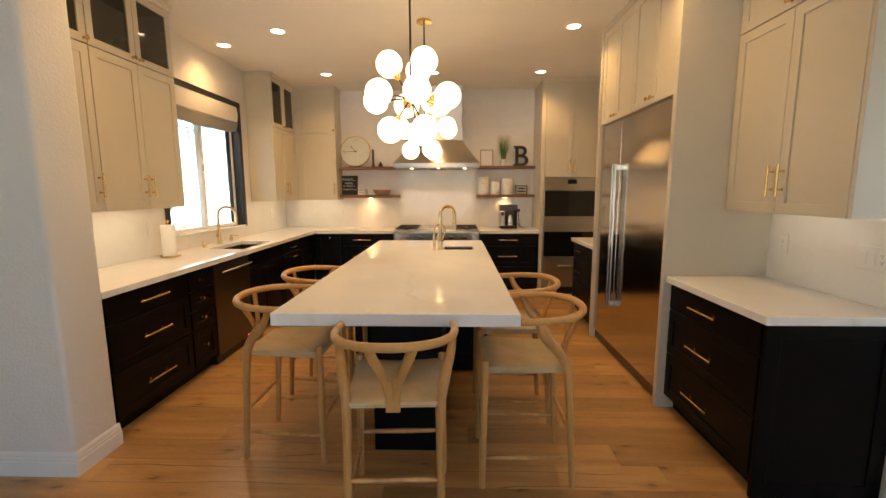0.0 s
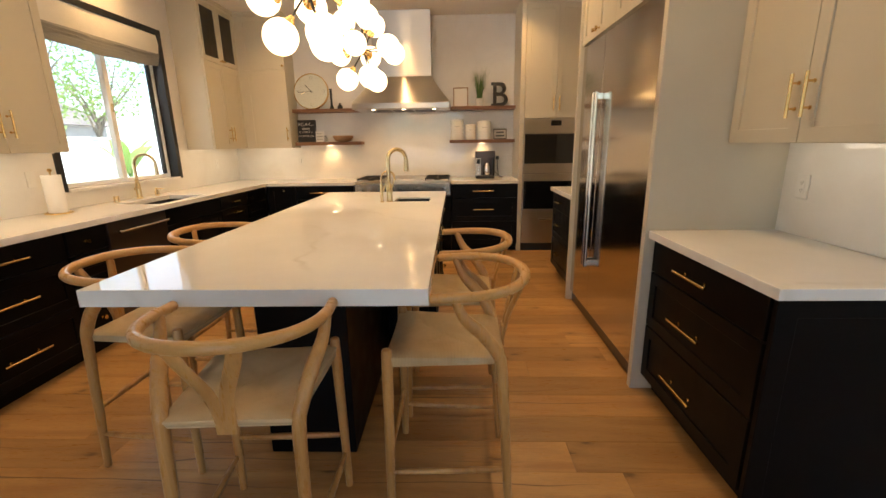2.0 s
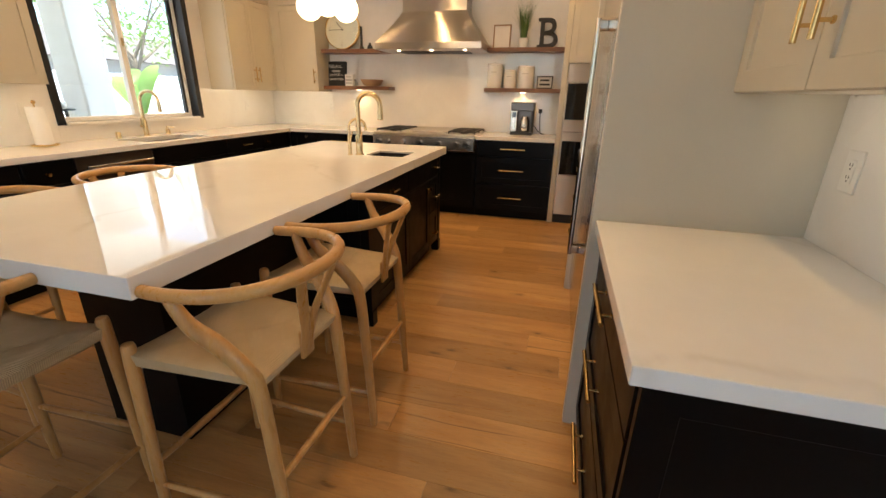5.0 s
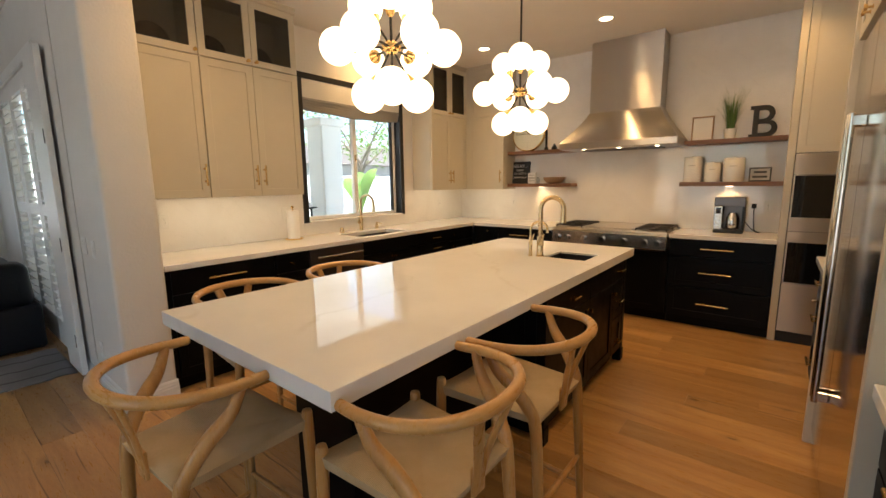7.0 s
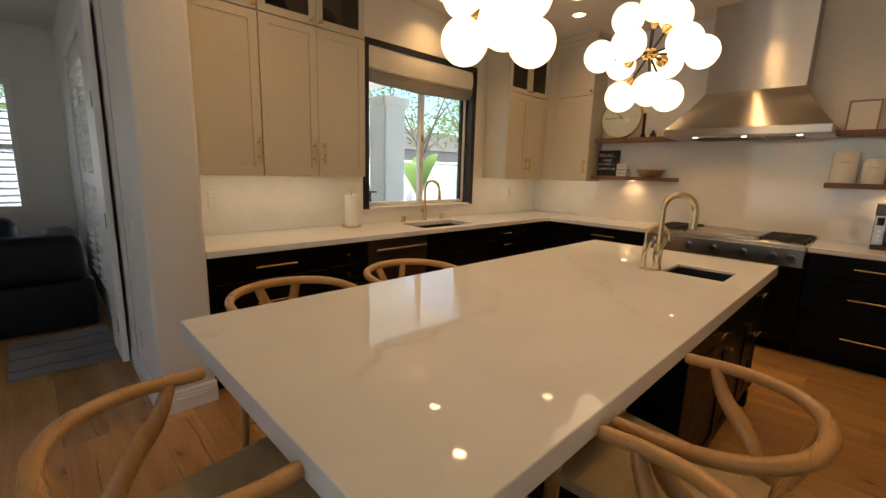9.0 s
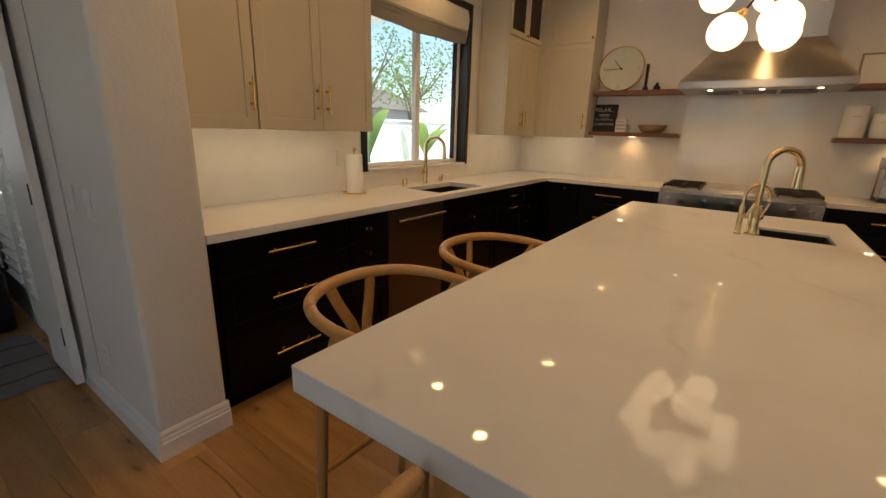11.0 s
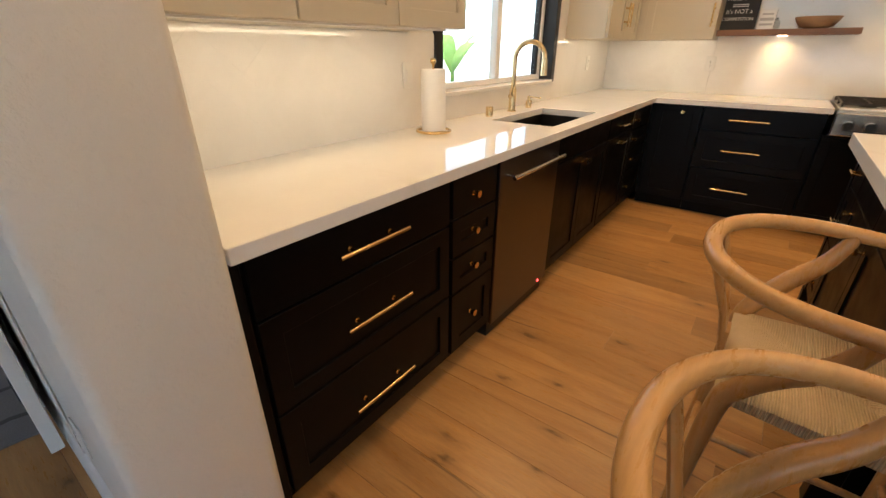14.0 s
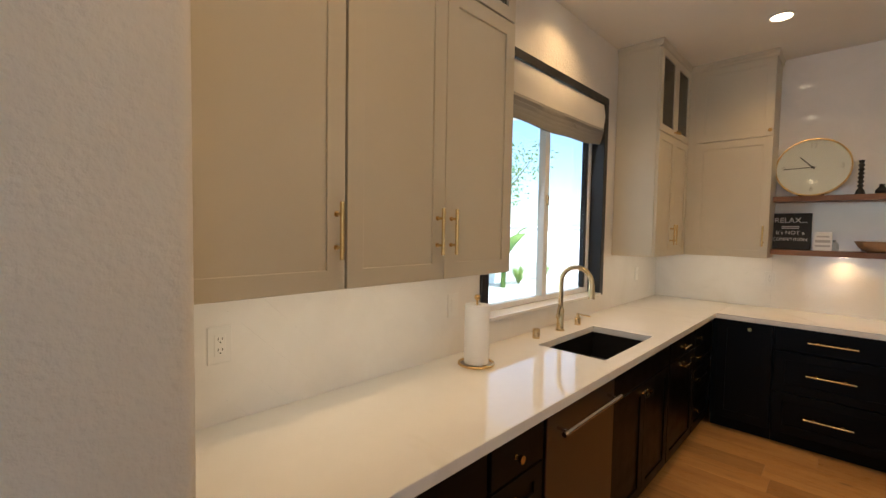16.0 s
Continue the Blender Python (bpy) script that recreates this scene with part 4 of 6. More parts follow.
RW = 0.594
rb(-RW, RW, 6.03, 6.685, 0.745, 0.925, "steel", "body", label="brushed steel body")
panel = rb(-RW, RW, 5.985, 6.03, 0.752, 0.900, "steel_mid", "control_panel", label="steel control panel", bev=0.006)
rb(-RW, RW, 6.015, 6.06, 0.905, 0.932, "steel", "bullnose", label="rounded front rail", bev=0.010)
for k, x in enumerate((-0.52, -0.41, -0.22, -0.02, 0.20, 0.40, 0.52)):
    bm = B()
    cyl(bm, (x, 5.985 - 6.36, 0.825), (x, 5.950 - 6.36, 0.825), 0.029, 0.025, 20)
    cyl(bm, (x, 5.988 - 6.36, 0.825), (x, 5.980 - 6.36, 0.825), 0.037, 0.036, 20)
    kb = part("dial", bm, "chrome", panel, "round steel control dial", True)
for gx0, gx1 in ((-0.575, -0.285), (0.285, 0.575)):
    for gy0, gy1 in ((6.085, 6.365), (6.375, 6.655)):
        cx, cy = (gx0 + gx1) / 2, (gy0 + gy1) / 2 - 6.36
        bm = B()
        r = 0.006
        for x in (gx0, cx, gx1):
            box(bm, x - r, x + r, gy0 - 6.36, gy1 - 6.36, 0.942, 0.957, 0.002)
        for y in (gy0 - 6.36, cy, gy1 - 6.36):
            box(bm, gx0, gx1, y - r, y + r, 0.942, 0.957, 0.002)
        for x in (gx0, gx1):
            for y in (gy0 - 6.36, gy1 - 6.36):
                box(bm, x - r, x + r, y - r, y + r, 0.925, 0.945)
        part("grate", bm, "iron", rng, "black cast iron grate")
        bm = B()
        cyl(bm, (cx, cy, 0.925), (cx, cy, 0.938), 0.048, 0.040, 20)
        part("burner", bm, "iron", rng, "round black burner", True)
rb(-0.255, 0.255, 6.085, 6.655, 0.926, 0.946, "steel", "griddle", label="steel griddle cover", bev=0.006)
rb(-RW, RW, 6.66, 6.69, 0.926, 0.952, "steel", "backguard", label="low steel back rail")

hood = thing("range_hood", pose(0.012, YB, 0), "tall brushed stainless chimney range hood", "range hood")


def frustum(z0, hw0, d0, z1, hw1, d1, curve=0.0, n=8):
    """A tapering four-sided shell against the wall; it bows in by curve."""
    bm = B()
    rows = []
    for k in range(n + 1):
        u = k / n
        hw, dd = hw0 + (hw1 - hw0) * (1 - (1 - u) ** (1 + curve)), d0 + (d1 - d0) * (1 - (1 - u) ** (1 + curve))
        z = z0 + (z1 - z0) * u
        rows.append([bm.verts.new(c) for c in ((-hw, -0.002, z), (-hw, -dd, z), (hw, -dd, z), (hw, -0.002, z))])
    for a, b in zip(rows, rows[1:]):
        for i in range(4):
            bm.faces.new((a[i], a[(i + 1) % 4], b[(i + 1) % 4], b[i]))
    bm.faces.new(rows[0])
    bm.faces.new(rows[-1][::-1])
    return bm


part("chimney", frustum(2.205, 0.368, 0.27, CEIL - 0.001, 0.368, 0.27, 0, 1), "steel", hood, "brushed steel chimney")
part("canopy", frustum(1.868, 0.600, 0.555, 2.204, 0.372, 0.275, 0.18), "steel", hood, "flared steel canopy")
bm = B()
box(bm, -0.603, 0.603, -0.560, -0.003, 1.795, 1.867, 0.008, 3)
part("lip", bm, "steel", hood, "rounded steel lower lip")
for x in (-0.36, 0.02, 0.40):
    bm = B()
    cyl(bm, (x, -0.43, 1.790), (x, -0.43, 1.7955), 0.019, n=20)
    part("lamp", bm, "puck", hood, "small lit hood lamp")
for x in (-0.28, 0.0, 0.28):
    bm = B()
    for k in range(14):
        yy = -0.36 + k * 0.022
        box(bm, x - 0.125, x + 0.125, yy, yy + 0.012, 1.786, 1.794)
    part("filter", bm, "steel_dw", hood, "slotted steel filter", kind="stuff")
for x in (-0.36, 0.02, 0.40):
    area_lamp("hood_lamp", look((0.012 + x, YB - 0.43, 1.783), (0.012 + x, YB - 0.40, 0.9)), 0.05, 0.05, 0.26, WARM, "DISK", 130)

# ---- shelves and what stands on them ----
SF = 6.485


def shelf(x0, x1, z0, label, lamp_x=None):
    ob = thing("floating_shelf", pose((x0 + x1) / 2, YB, z0), label, "shelf", "floating walnut shelves")
    bm = B()
    w = (x1 - x0) / 2
    box(bm, -w, w, SF - YB, -0.008, 0, 0.042, 0.002)
    part("board", bm, "walnut", ob)
    if lamp_x is not None:
        bm = B()
        cyl(bm, (lamp_x - (x0 + x1) / 2, -0.10, -0.005), (lamp_x - (x0 + x1) / 2, -0.10, 0.0), 0.030, n=22)
        part("puck_lamp", bm, "puck", ob, "lit round puck lamp")
        area_lamp("shelf_lamp", look((lamp_x, YB - 0.10, z0 - 0.010), (lamp_x, YB - 0.085, 0)), 0.055, 0.055, 0.20, WARM, "DISK", 140)


shelf(-1.458, -0.592, 1.795, "walnut floating shelf with a clock and a candle holder")
shelf(-1.458, -0.572, 1.376, "walnut floating shelf with a sign and a wooden bowl", -1.02)
shelf(0.615, 1.454, 1.795, "walnut floating shelf with a plant and a wooden letter")
shelf(0.600, 1.454, 1.376, "walnut floating shelf with white canisters", 1.03)
S1, S2 = 1.837, 1.418

clock = thing("wall_clock", pose(-1.238, 6.628, S1 + 0.001, -9, 0, 0), "round white clock with a thin brass rim leaning on the shelf", "clock")
bm = B()
R = 0.232
lathe(bm, [(0, 0), (R - 0.006, 0), (R - 0.006, 0.012), (0, 0.012)], 56)
rot90(bm, pose(0, -0.004, R, 90))
face = part("face", bm, "ceramic", clock, "white clock face", True)
bm = B()
lathe(bm, [(R - 0.010, 0.0), (R, 0.0), (R, 0.040), (R - 0.010, 0.040), (R - 0.010, 0.0)], 56)
rot90(bm, pose(0, 0.012, R, 90))
part("rim", bm, "brass", clock, "thin brass rim", True)
bm = B()
lathe(bm, [(0, 0), (R - 0.011, 0), (R - 0.011, 0.002), (0, 0.002)], 56)
rot90(bm, pose(0, -0.0245, R, 90))
part("glass_cover", bm, "glass", clock, "clear flat clock glass", True)
M["hand_black"] = material("clock black", (0.03, 0.028, 0.026), 0.5)
for nm, ang, ln, wd in (("hour_pointer", 318, 0.115, 0.008), ("minute_pointer", 268, 0.175, 0.006)):
    bm = B()
    box(bm, -wd / 2, wd / 2, -0.0215, -0.0195, -0.02, ln)
    rot90(bm, pose(0, 0, R, 0, ang, 0))
    part(nm, bm, "hand_black", clock, "slim black clock pointer")
bm = B()
cyl(bm, (0, -0.018, R), (0, -0.024, R), 0.009, n=16)
part("hub", bm, "hand_black", clock)


def lettering(name, body, size, m, mat, parent, depth=0.0005, wide=1.0):
    cu = bpy.data.curves.new(name, "FONT")
    cu.body, cu.size, cu.align_x, cu.align_y, cu.extrude = body, size, "CENTER", "CENTER", depth
    tmp = bpy.data.objects.new(name, cu)
    me = bpy.data.meshes.new_from_object(tmp)
    bpy.data.objects.remove(tmp)
    me.materials.append(M[mat])
    ob = new(name, me)
    ob.parent = parent
    ob.matrix_basis = m @ Matrix.Diagonal((wide, 1, 1, 1))
    return ob


M["numeral"] = material("pale grey numeral", (0.45, 0.43, 0.40), 0.6)
for txt, dx, dz in (("12", 0, 0.175), ("3", 0.175, 0), ("6", 0, -0.175), ("9", -0.175, 0)):
    lettering("numeral", txt, 0.052, pose(dx, -0.0175, R + dz, 90), "numeral", clock)

M["sign_black"] = material("sign black", (0.012, 0.012, 0.012), 0.55)
M["sign_white"] = material("sign white", (0.75, 0.73, 0.70), 0.6)
sign = thing("word_sign", pose(-1.352, 6.640, S2, -7, 0, 0), "square black box sign with white lettering", "sign")
bm = B()
box(bm, -0.130, 0.130, -0.02, 0.02, 0, 0.292, 0.002)
part("block", bm, "sign_black", sign)
for txt, z, sz in (("RELAX...", 0.232, 0.058), ("It's NOT a", 0.132, 0.042), ("COMPETITION", 0.078, 0.033)):
    lettering("lettering", txt, sz, pose(0, -0.021, z, 90), "sign_white", sign)
for k in range(2):
    bm = B()
    box(bm, -0.055, 0.055, -0.0212, -0.0205, 0.180 - k * 0.013, 0.186 - k * 0.013)
    part("lettering", bm, "sign_white", sign, "small white line of writing")

small = thing("small_sign", pose(-1.150, 6.600, S2), "small white box sign with grey lines of writing", "sign")
bm = B()
box(bm, -0.054, 0.054, -0.018, 0.018, 0, 0.140, 0.002)
part("block", bm, "ceramic", small)
for k, (w, h) in enumerate(((0.036, 0.006), (0.044, 0.010), (0.044, 0.007))):
    bm = B()
    box(bm, -w, w, -0.0192, -0.0181, 0.108 - k * 0.036 - h, 0.108 - k * 0.036 + h)
    part("lettering", bm, "numeral", small, "grey line of writing")
bm = B()
lathe(bm, [(0.020, 0), (0.030, 0.004), (0.033, 0.03), (0.030, 0.055), (0.016, 0.07), (0.016, 0.082), (0.013, 0.082), (0.013, 0.07)], 24)
solid("glass_jar", bm, "jar_glass", pose(-1.09, 6.635, S2), "small clear glass jar beside the sign", "jar", smooth=True)
bm = B()
lathe(bm, [(0.0, 0.0), (0.06, 0.0), (0.10, 0.012), (0.128, 0.050), (0.142, 0.078), (0.136, 0.078), (0.120, 0.050), (0.09, 0.018), (0.0, 0.010)], 36)
solid("wooden_bowl", bm, "bowl_wood", pose(-0.835, 6.585, S2), "shallow pale wooden dough bowl", "bowl", smooth=True)
bm = B()
prof = [(0.0, 0), (0.026, 0), (0.028, 0.01), (0.024, 0.03), (0.014, 0.05)]
for k in range(6):
    z = 0.055 + k * 0.030
    prof += [(0.010, z), (0.018, z + 0.010), (0.018, z + 0.018), (0.010, z + 0.027)]
prof += [(0.016, 0.245), (0.016, 0.255), (0.0, 0.255)]
lathe(bm, prof, 18)
solid("candle_holder", bm, "black", pose(-0.962, 6.600, S1), "tall black turned candle holder", "candle holder", smooth=True)
bm = B()
lathe(bm, [(0, 0), (0.024, 0), (0.034, 0.016), (0.034, 0.032), (0.018, 0.052), (0.012, 0.062), (0.016, 0.074), (0.0, 0.076)], 20)
solid("small_vase", bm, "black", pose(-0.852, 6.600, S1), "small round black vase", "vase", smooth=True)

pf = thing("picture_frame", pose(0.750, 6.640, S1, -6, 0, 0), "white picture with a thin natural wood frame", "picture frame")
for x0, x1, z0, z1 in ((-0.098, -0.086, 0, 0.25), (0.086, 0.098, 0, 0.25), (-0.086, 0.086, 0, 0.012), (-0.086, 0.086, 0.238, 0.25)):
    bm = B()
    box(bm, x0, x1, -0.012, 0.008, z0, z1, 0.001)
    part("frame", bm, "bowl_wood", pf)
bm = B()
box(bm, -0.086, 0.086, -0.003, 0.006, 0.012, 0.238)
part("sheet", bm, "paper", pf, "white sheet")

M["grass"] = material("green reed grass", (0.075, 0.16, 0.035), 0.6)
M["grass_dry"] = material("yellow-green reed grass", (0.22, 0.27, 0.09), 0.6)
plant = thing("potted_grass", pose(0.995, 6.600, S1), "tall green artificial grass in a small white pot", "plant")
bm = B()
lathe(bm, [(0.0, 0), (0.044, 0), (0.050, 0.05), (0.054, 0.10), (0.048, 0.10), (0.044, 0.09), (0.0, 0.09)], 28)
part("pot", bm, "ceramic", plant, "small white pot", True)
rg = random.Random(4)
for mat, cnt, hi in (("grass", 130, 0.47), ("grass_dry", 40, 0.50)):
    bm = B()
    for _ in range(cnt):
        a, r0 = rg.random() * 6.283, 0.036 * rg.random() ** 0.5
        x, y, h = r0 * math.cos(a), r0 * math.sin(a), hi * (0.62 + 0.38 * rg.random())
        lean = 0.080 * rg.random() + 0.03
        w = 0.0030
        px, py = -math.sin(a) * w, math.cos(a) * w
        prev = None
        for k in range(5):
            u = k / 4
            c = Vector((x + math.cos(a) * lean * u * u * 1.3, y + math.sin(a) * lean * u * u * 1.3, 0.085 + (h - 0.085) * u))
            s0 = 1 - 0.9 * u
            pair = (bm.verts.new(c + Vector((px * s0, py * s0, 0))), bm.verts.new(c - Vector((px * s0, py * s0, 0))))
            if prev:
                bm.faces.new((prev[0], pair[0], pair[1], prev[1]))
            prev = pair
    part("grass_blades", bm, mat, plant, "thin upright grass blades", kind="stuff")

M["letter_black"] = paint("distressed black paint", (0.020, 0.018, 0.016), 0.6, 0.4, 0.3, 120)
lb = thing("letter_b", pose(1.268, 6.600, S1), "large black wooden letter B standing on the shelf", "letter")
cu = bpy.data.curves.new("letter", "FONT")
cu.body, cu.size, cu.extrude, cu.bevel_depth = "B", 0.43, 0.022, 0.002
tmp = bpy.data.objects.new("letter", cu)
me = bpy.data.meshes.new_from_object(tmp)
bpy.data.objects.remove(tmp)
co = np.array([v.co[:] for v in me.vertices])
lo, hi = co.min(0), co.max(0)
me.transform(Matrix.Translation((-(lo[0] + hi[0]) / 2, -lo[1], 0)))
me.transform(Matrix.Diagonal((0.19 / (hi[0] - lo[0]), 0.295 / (hi[1] - lo[1]), 1, 1)))
me.materials.append(M["letter_black"])
ob = new("letter_body", me)
ob.parent = lb
ob.matrix_basis = pose(0, 0, 0, 90)
for z0, z1 in ((0.0, 0.032), (0.263, 0.295)):
    bm = B()
    box(bm, -0.122, -0.03, -0.0215, 0.0215, z0, z1, 0.002)
    part("serif", bm, "letter_black", lb)


def canister(x, r, h, writing):
    ob = thing("canister", pose(x, 6.590, S2), "white glazed ceramic canister with a lid", "canister", "canisters on the shelf")
    bm = B()
    lathe(bm, [(0, 0), (r * 0.96, 0), (r, 0.008), (r, h * 0.84), (r * 0.97, h * 0.86), (0, h * 0.86)], 32)
    body = part("jar", bm, "ceramic", ob, "", True)
    bm = B()
    lathe(bm, [(r * 1.01, h * 0.862), (r * 1.01, h * 0.91), (r * 0.9, h * 0.945), (0.014, h * 0.955), (0.016, h * 0.985), (0.0, h)], 32)
    part("lid", bm, "ceramic", ob, "white domed lid", True)
    bm = B()
    box(bm, -r * 0.36, r * 0.36, -r - 0.0012, -r + 0.0035, h * 0.60, h * 0.625)
    part("lettering", bm, "numeral", body, "small grey word")


canister(0.700, 0.084, 0.275, 0)
canister(0.876, 0.072, 0.205, 0)
canister(1.056, 0.090, 0.250, 0)
fr2 = thing("framed_sign", pose(1.270, 6.585, S2, -8, 0, 0), "small dark framed sign with pale writing", "sign")
for x0, x1, z0, z1 in ((-0.088, -0.076, 0, 0.135), (0.076, 0.088, 0, 0.135), (-0.076, 0.076, 0, 0.012), (-0.076, 0.076, 0.123, 0.135)):
    bm = B()
    box(bm, x0, x1, -0.012, 0.008, z0, z1, 0.001)
    part("frame", bm, "letter_black", fr2)
bm = B()
box(bm, -0.076, 0.076, -0.004, 0.006, 0.012, 0.123)
part("board", bm, "numeral", fr2, "grey board")
for k, w in enumerate((0.05, 0.058)):
    bm = B()
    box(bm, -w, w, -0.0055, -0.0042, 0.080 - k * 0.045, 0.100 - k * 0.045)
    part("lettering", bm, "sign_black", fr2, "dark line of writing")

# coffee maker
cm = thing("coffee_maker", pose(1.062, 6.520, CT), "stainless drip coffee maker with a black carafe bay", "coffee maker")


def cmb(x0, x1, y0, y1, z0, z1, mat, name, label="", bev=0.006):
    bm = B()
    box(bm, x0, x1, y0, y1, z0, z1, bev, 2)
    return part(name, bm, mat, cm, label)


cmb(-0.120, 0.125, -0.135, 0.12, 0.0, 0.035, "black", "base", "black base plate")
cmb(-0.120, 0.125, 0.03, 0.12, 0.035, 0.30, "steel_dw", "back", "steel water tank housing")
cmb(-0.125, 0.130, -0.125, 0.12, 0.265, 0.352, "steel_dw", "head", "steel brew head")
cmb(-0.122, -0.052, -0.125, 0.03, 0.035, 0.265, "steel_mid", "side", "steel control side")
cmb(-0.108, -0.066, -0.130, -0.124, 0.19, 0.25, "oven_glass", "display", "black display", 0.002)
cmb(0.105, 0.128, -0.10, 0.03, 0.035, 0.265, "black", "side", "black side panel")
bm = B()
lathe(bm, [(0, 0.036), (0.048, 0.036), (0.054, 0.06), (0.052, 0.15), (0.034, 0.19), (0.034, 0.20), (0, 0.20)], 28, (0.03, -0.055, 0))
part("carafe", bm, "chrome", cm, "steel thermal carafe", True)
for k in range(3):
    bm = B()
    cyl(bm, (-0.087, -0.125, 0.075 + k * 0.036), (-0.087, -0.132, 0.075 + k * 0.036), 0.011, n=14)
    part("button", bm, "chrome", cm, "round steel button", True)
bm = B()
tube(bm, smooth_path([(0.13, 0.06, 0.10), (0.19, 0.05, 0.03), (0.25, 0.04, 0.008), (0.21, 0.10, 0.008), (0.19, 0.150, 0.12), (0.185, 0.165, 0.25)]), 0.0045, 8)
part("power_cord", bm, "black", cm, "black power cord", True)
bm = B()
box(bm, 0.165, 0.205, 0.135, 0.170, 0.235, 0.28, 0.004)
part("plug", bm, "black", cm, "black plug")

# ---- taps and sink things ----


def gooseneck(name, base, turn, h, reach, r, label, lever=True, spout_drop=0.14, mat="champagne"):
    ob = thing(name, pose(*base, 0, 0, turn), label, "faucet")
    bm = B()
    lathe(bm, [(r * 1.9, 0), (r * 1.9, 0.006), (r * 1.5, 0.010), (r * 1.5, 0.13), (r * 1.05, 0.145), (r * 1.05, 0.15)], 24)
    part("body", bm, mat, ob, "", True)
    bm = B()
    pts = [(0, 0, 0.14), (0, 0, h - reach / 2)]
    for k in range(1, 13):
        a = math.pi * k / 12
        pts.append((reach / 2 - reach / 2 * math.cos(a), 0, h - reach / 2 + reach / 2 * math.sin(a)))
    tube(bm, pts, r, 14)
    part("spout", bm, mat, ob, "arched spout", True)
    bm = B()
    cyl(bm, (reach, 0, h - reach / 2), (reach, 0, h - reach / 2 - spout_drop), r * 1.15, r * 1.35, 16)
    part("spray_head", bm, mat, ob, "pull-down spray head", True)
    if lever:
        bm = B()
        cyl(bm, (0, -r * 1.2, 0.095), (0, -0.045, 0.095), r * 0.95, r * 0.95, 14)
        cyl(bm, (0, -0.040, 0.095), (0.02, -0.055, 0.165), 0.006, 0.005, 10)
        part("lever", bm, mat, ob, "side lever", True)
    return ob


gooseneck("kitchen_faucet", (-2.262, 4.595, CT), 8, 0.400, 0.185, 0.0145, "tall champagne bronze pull-down faucet at the window sink", spout_drop=0.09)
gooseneck("island_faucet", (0.132, 4.185, CT), 30, 0.415, 0.155, 0.0160, "tall champagne bronze gooseneck faucet on the island", spout_drop=0.10)
gooseneck("water_tap", (0.075, 4.150, CT), 30, 0.245, 0.115, 0.0085, "slim champagne bronze drinking water tap on the island", spout_drop=0.02)
bm = B()
lathe(bm, [(0, 0), (0.021, 0), (0.021, 0.052), (0.018, 0.056), (0, 0.056)], 24)
solid("air_gap", bm, "champagne", pose(-2.262, 4.320, CT), "short champagne bronze air gap cap", "sink fitting", smooth=True)
sp = thing("soap_dispenser", pose(-2.262, 4.830, CT), "champagne bronze soap dispenser beside the faucet", "soap dispenser")
bm = B()
lathe(bm, [(0, 0), (0.020, 0), (0.020, 0.045), (0.012, 0.05), (0.010, 0.075), (0, 0.078)], 22)
part("body", bm, "champagne", sp, "", True)
bm = B()
cyl(bm, (0, 0, 0.072), (0.085, 0, 0.066), 0.006, 0.005, 12)
part("spout", bm, "champagne", sp, "", True)

th = thing("paper_towel_holder", pose(-2.185, 3.690, CT), "paper towel roll on a brass ring stand", "paper towel holder")
bm = B()
tor = [(0.078 * math.cos(a * math.pi / 14), 0.078 * math.sin(a * math.pi / 14), 0.012) for a in range(29)]
tube(bm, tor, 0.006, 10)
part("ring", bm, "brass", th, "shiny brass base ring", True)
bm = B()
cyl(bm, (-0.078, 0, 0.010), (0.078, 0, 0.010), 0.004)
cyl(bm, (0, 0, 0.008), (0, 0, 0.300), 0.005)
ball(bm, (0, 0, 0.312), 0.014, 14, 10)
part("rod", bm, "brass", th, "brass rod with a ball top", True)
bm = B()
lathe(bm, [(0.019, 0.016), (0.055, 0.016), (0.056, 0.02), (0.056, 0.276), (0.054, 0.280), (0.019, 0.280), (0.019, 0.016)], 36)
part("roll", bm, "paper", th, "white paper roll", True)

# ---- outlets and switches ----


def outlet(m, gangs, label, wide=0.072):
    ob = thing("wall_plate", m, label, "outlet")
    w = wide + (len(gangs) - 1) * 0.046
    bm = B()
    box(bm, -w / 2, w / 2, -0.006, 0, -0.058, 0.058, 0.003, 2)
    part("plate", bm, "plastic_white", ob)
    for k, kind in enumerate(gangs):
        x = (k - (len(gangs) - 1) / 2) * 0.046
        bm = B()
        box(bm, x - 0.0165, x + 0.0165, -0.0085, -0.006, -0.033, 0.033, 0.001)
        ins = part("insert", bm, "trim", ob)
        if kind == "o":
            for z in (-0.017, 0.017):
                for dx in (-0.006, 0.006):
                    bm = B()
                    box(bm, x + dx - 0.001, x + dx + 0.001, -0.0093, -0.0086, z - 0.001, z + 0.007)
                    part("slot", bm, "rubber", ins)
                bm = B()
                cyl(bm, (x, -0.0093, z - 0.008), (x, -0.0086, z - 0.008), 0.0024, n=8)
                part("slot", bm, "rubber", ins)
        else:
            bm = B()
            box(bm, x - 0.013, x + 0.013, -0.0105, -0.0085, -0.028, 0.028, 0.001)
            part("rocker", bm, "plastic_white", ins)


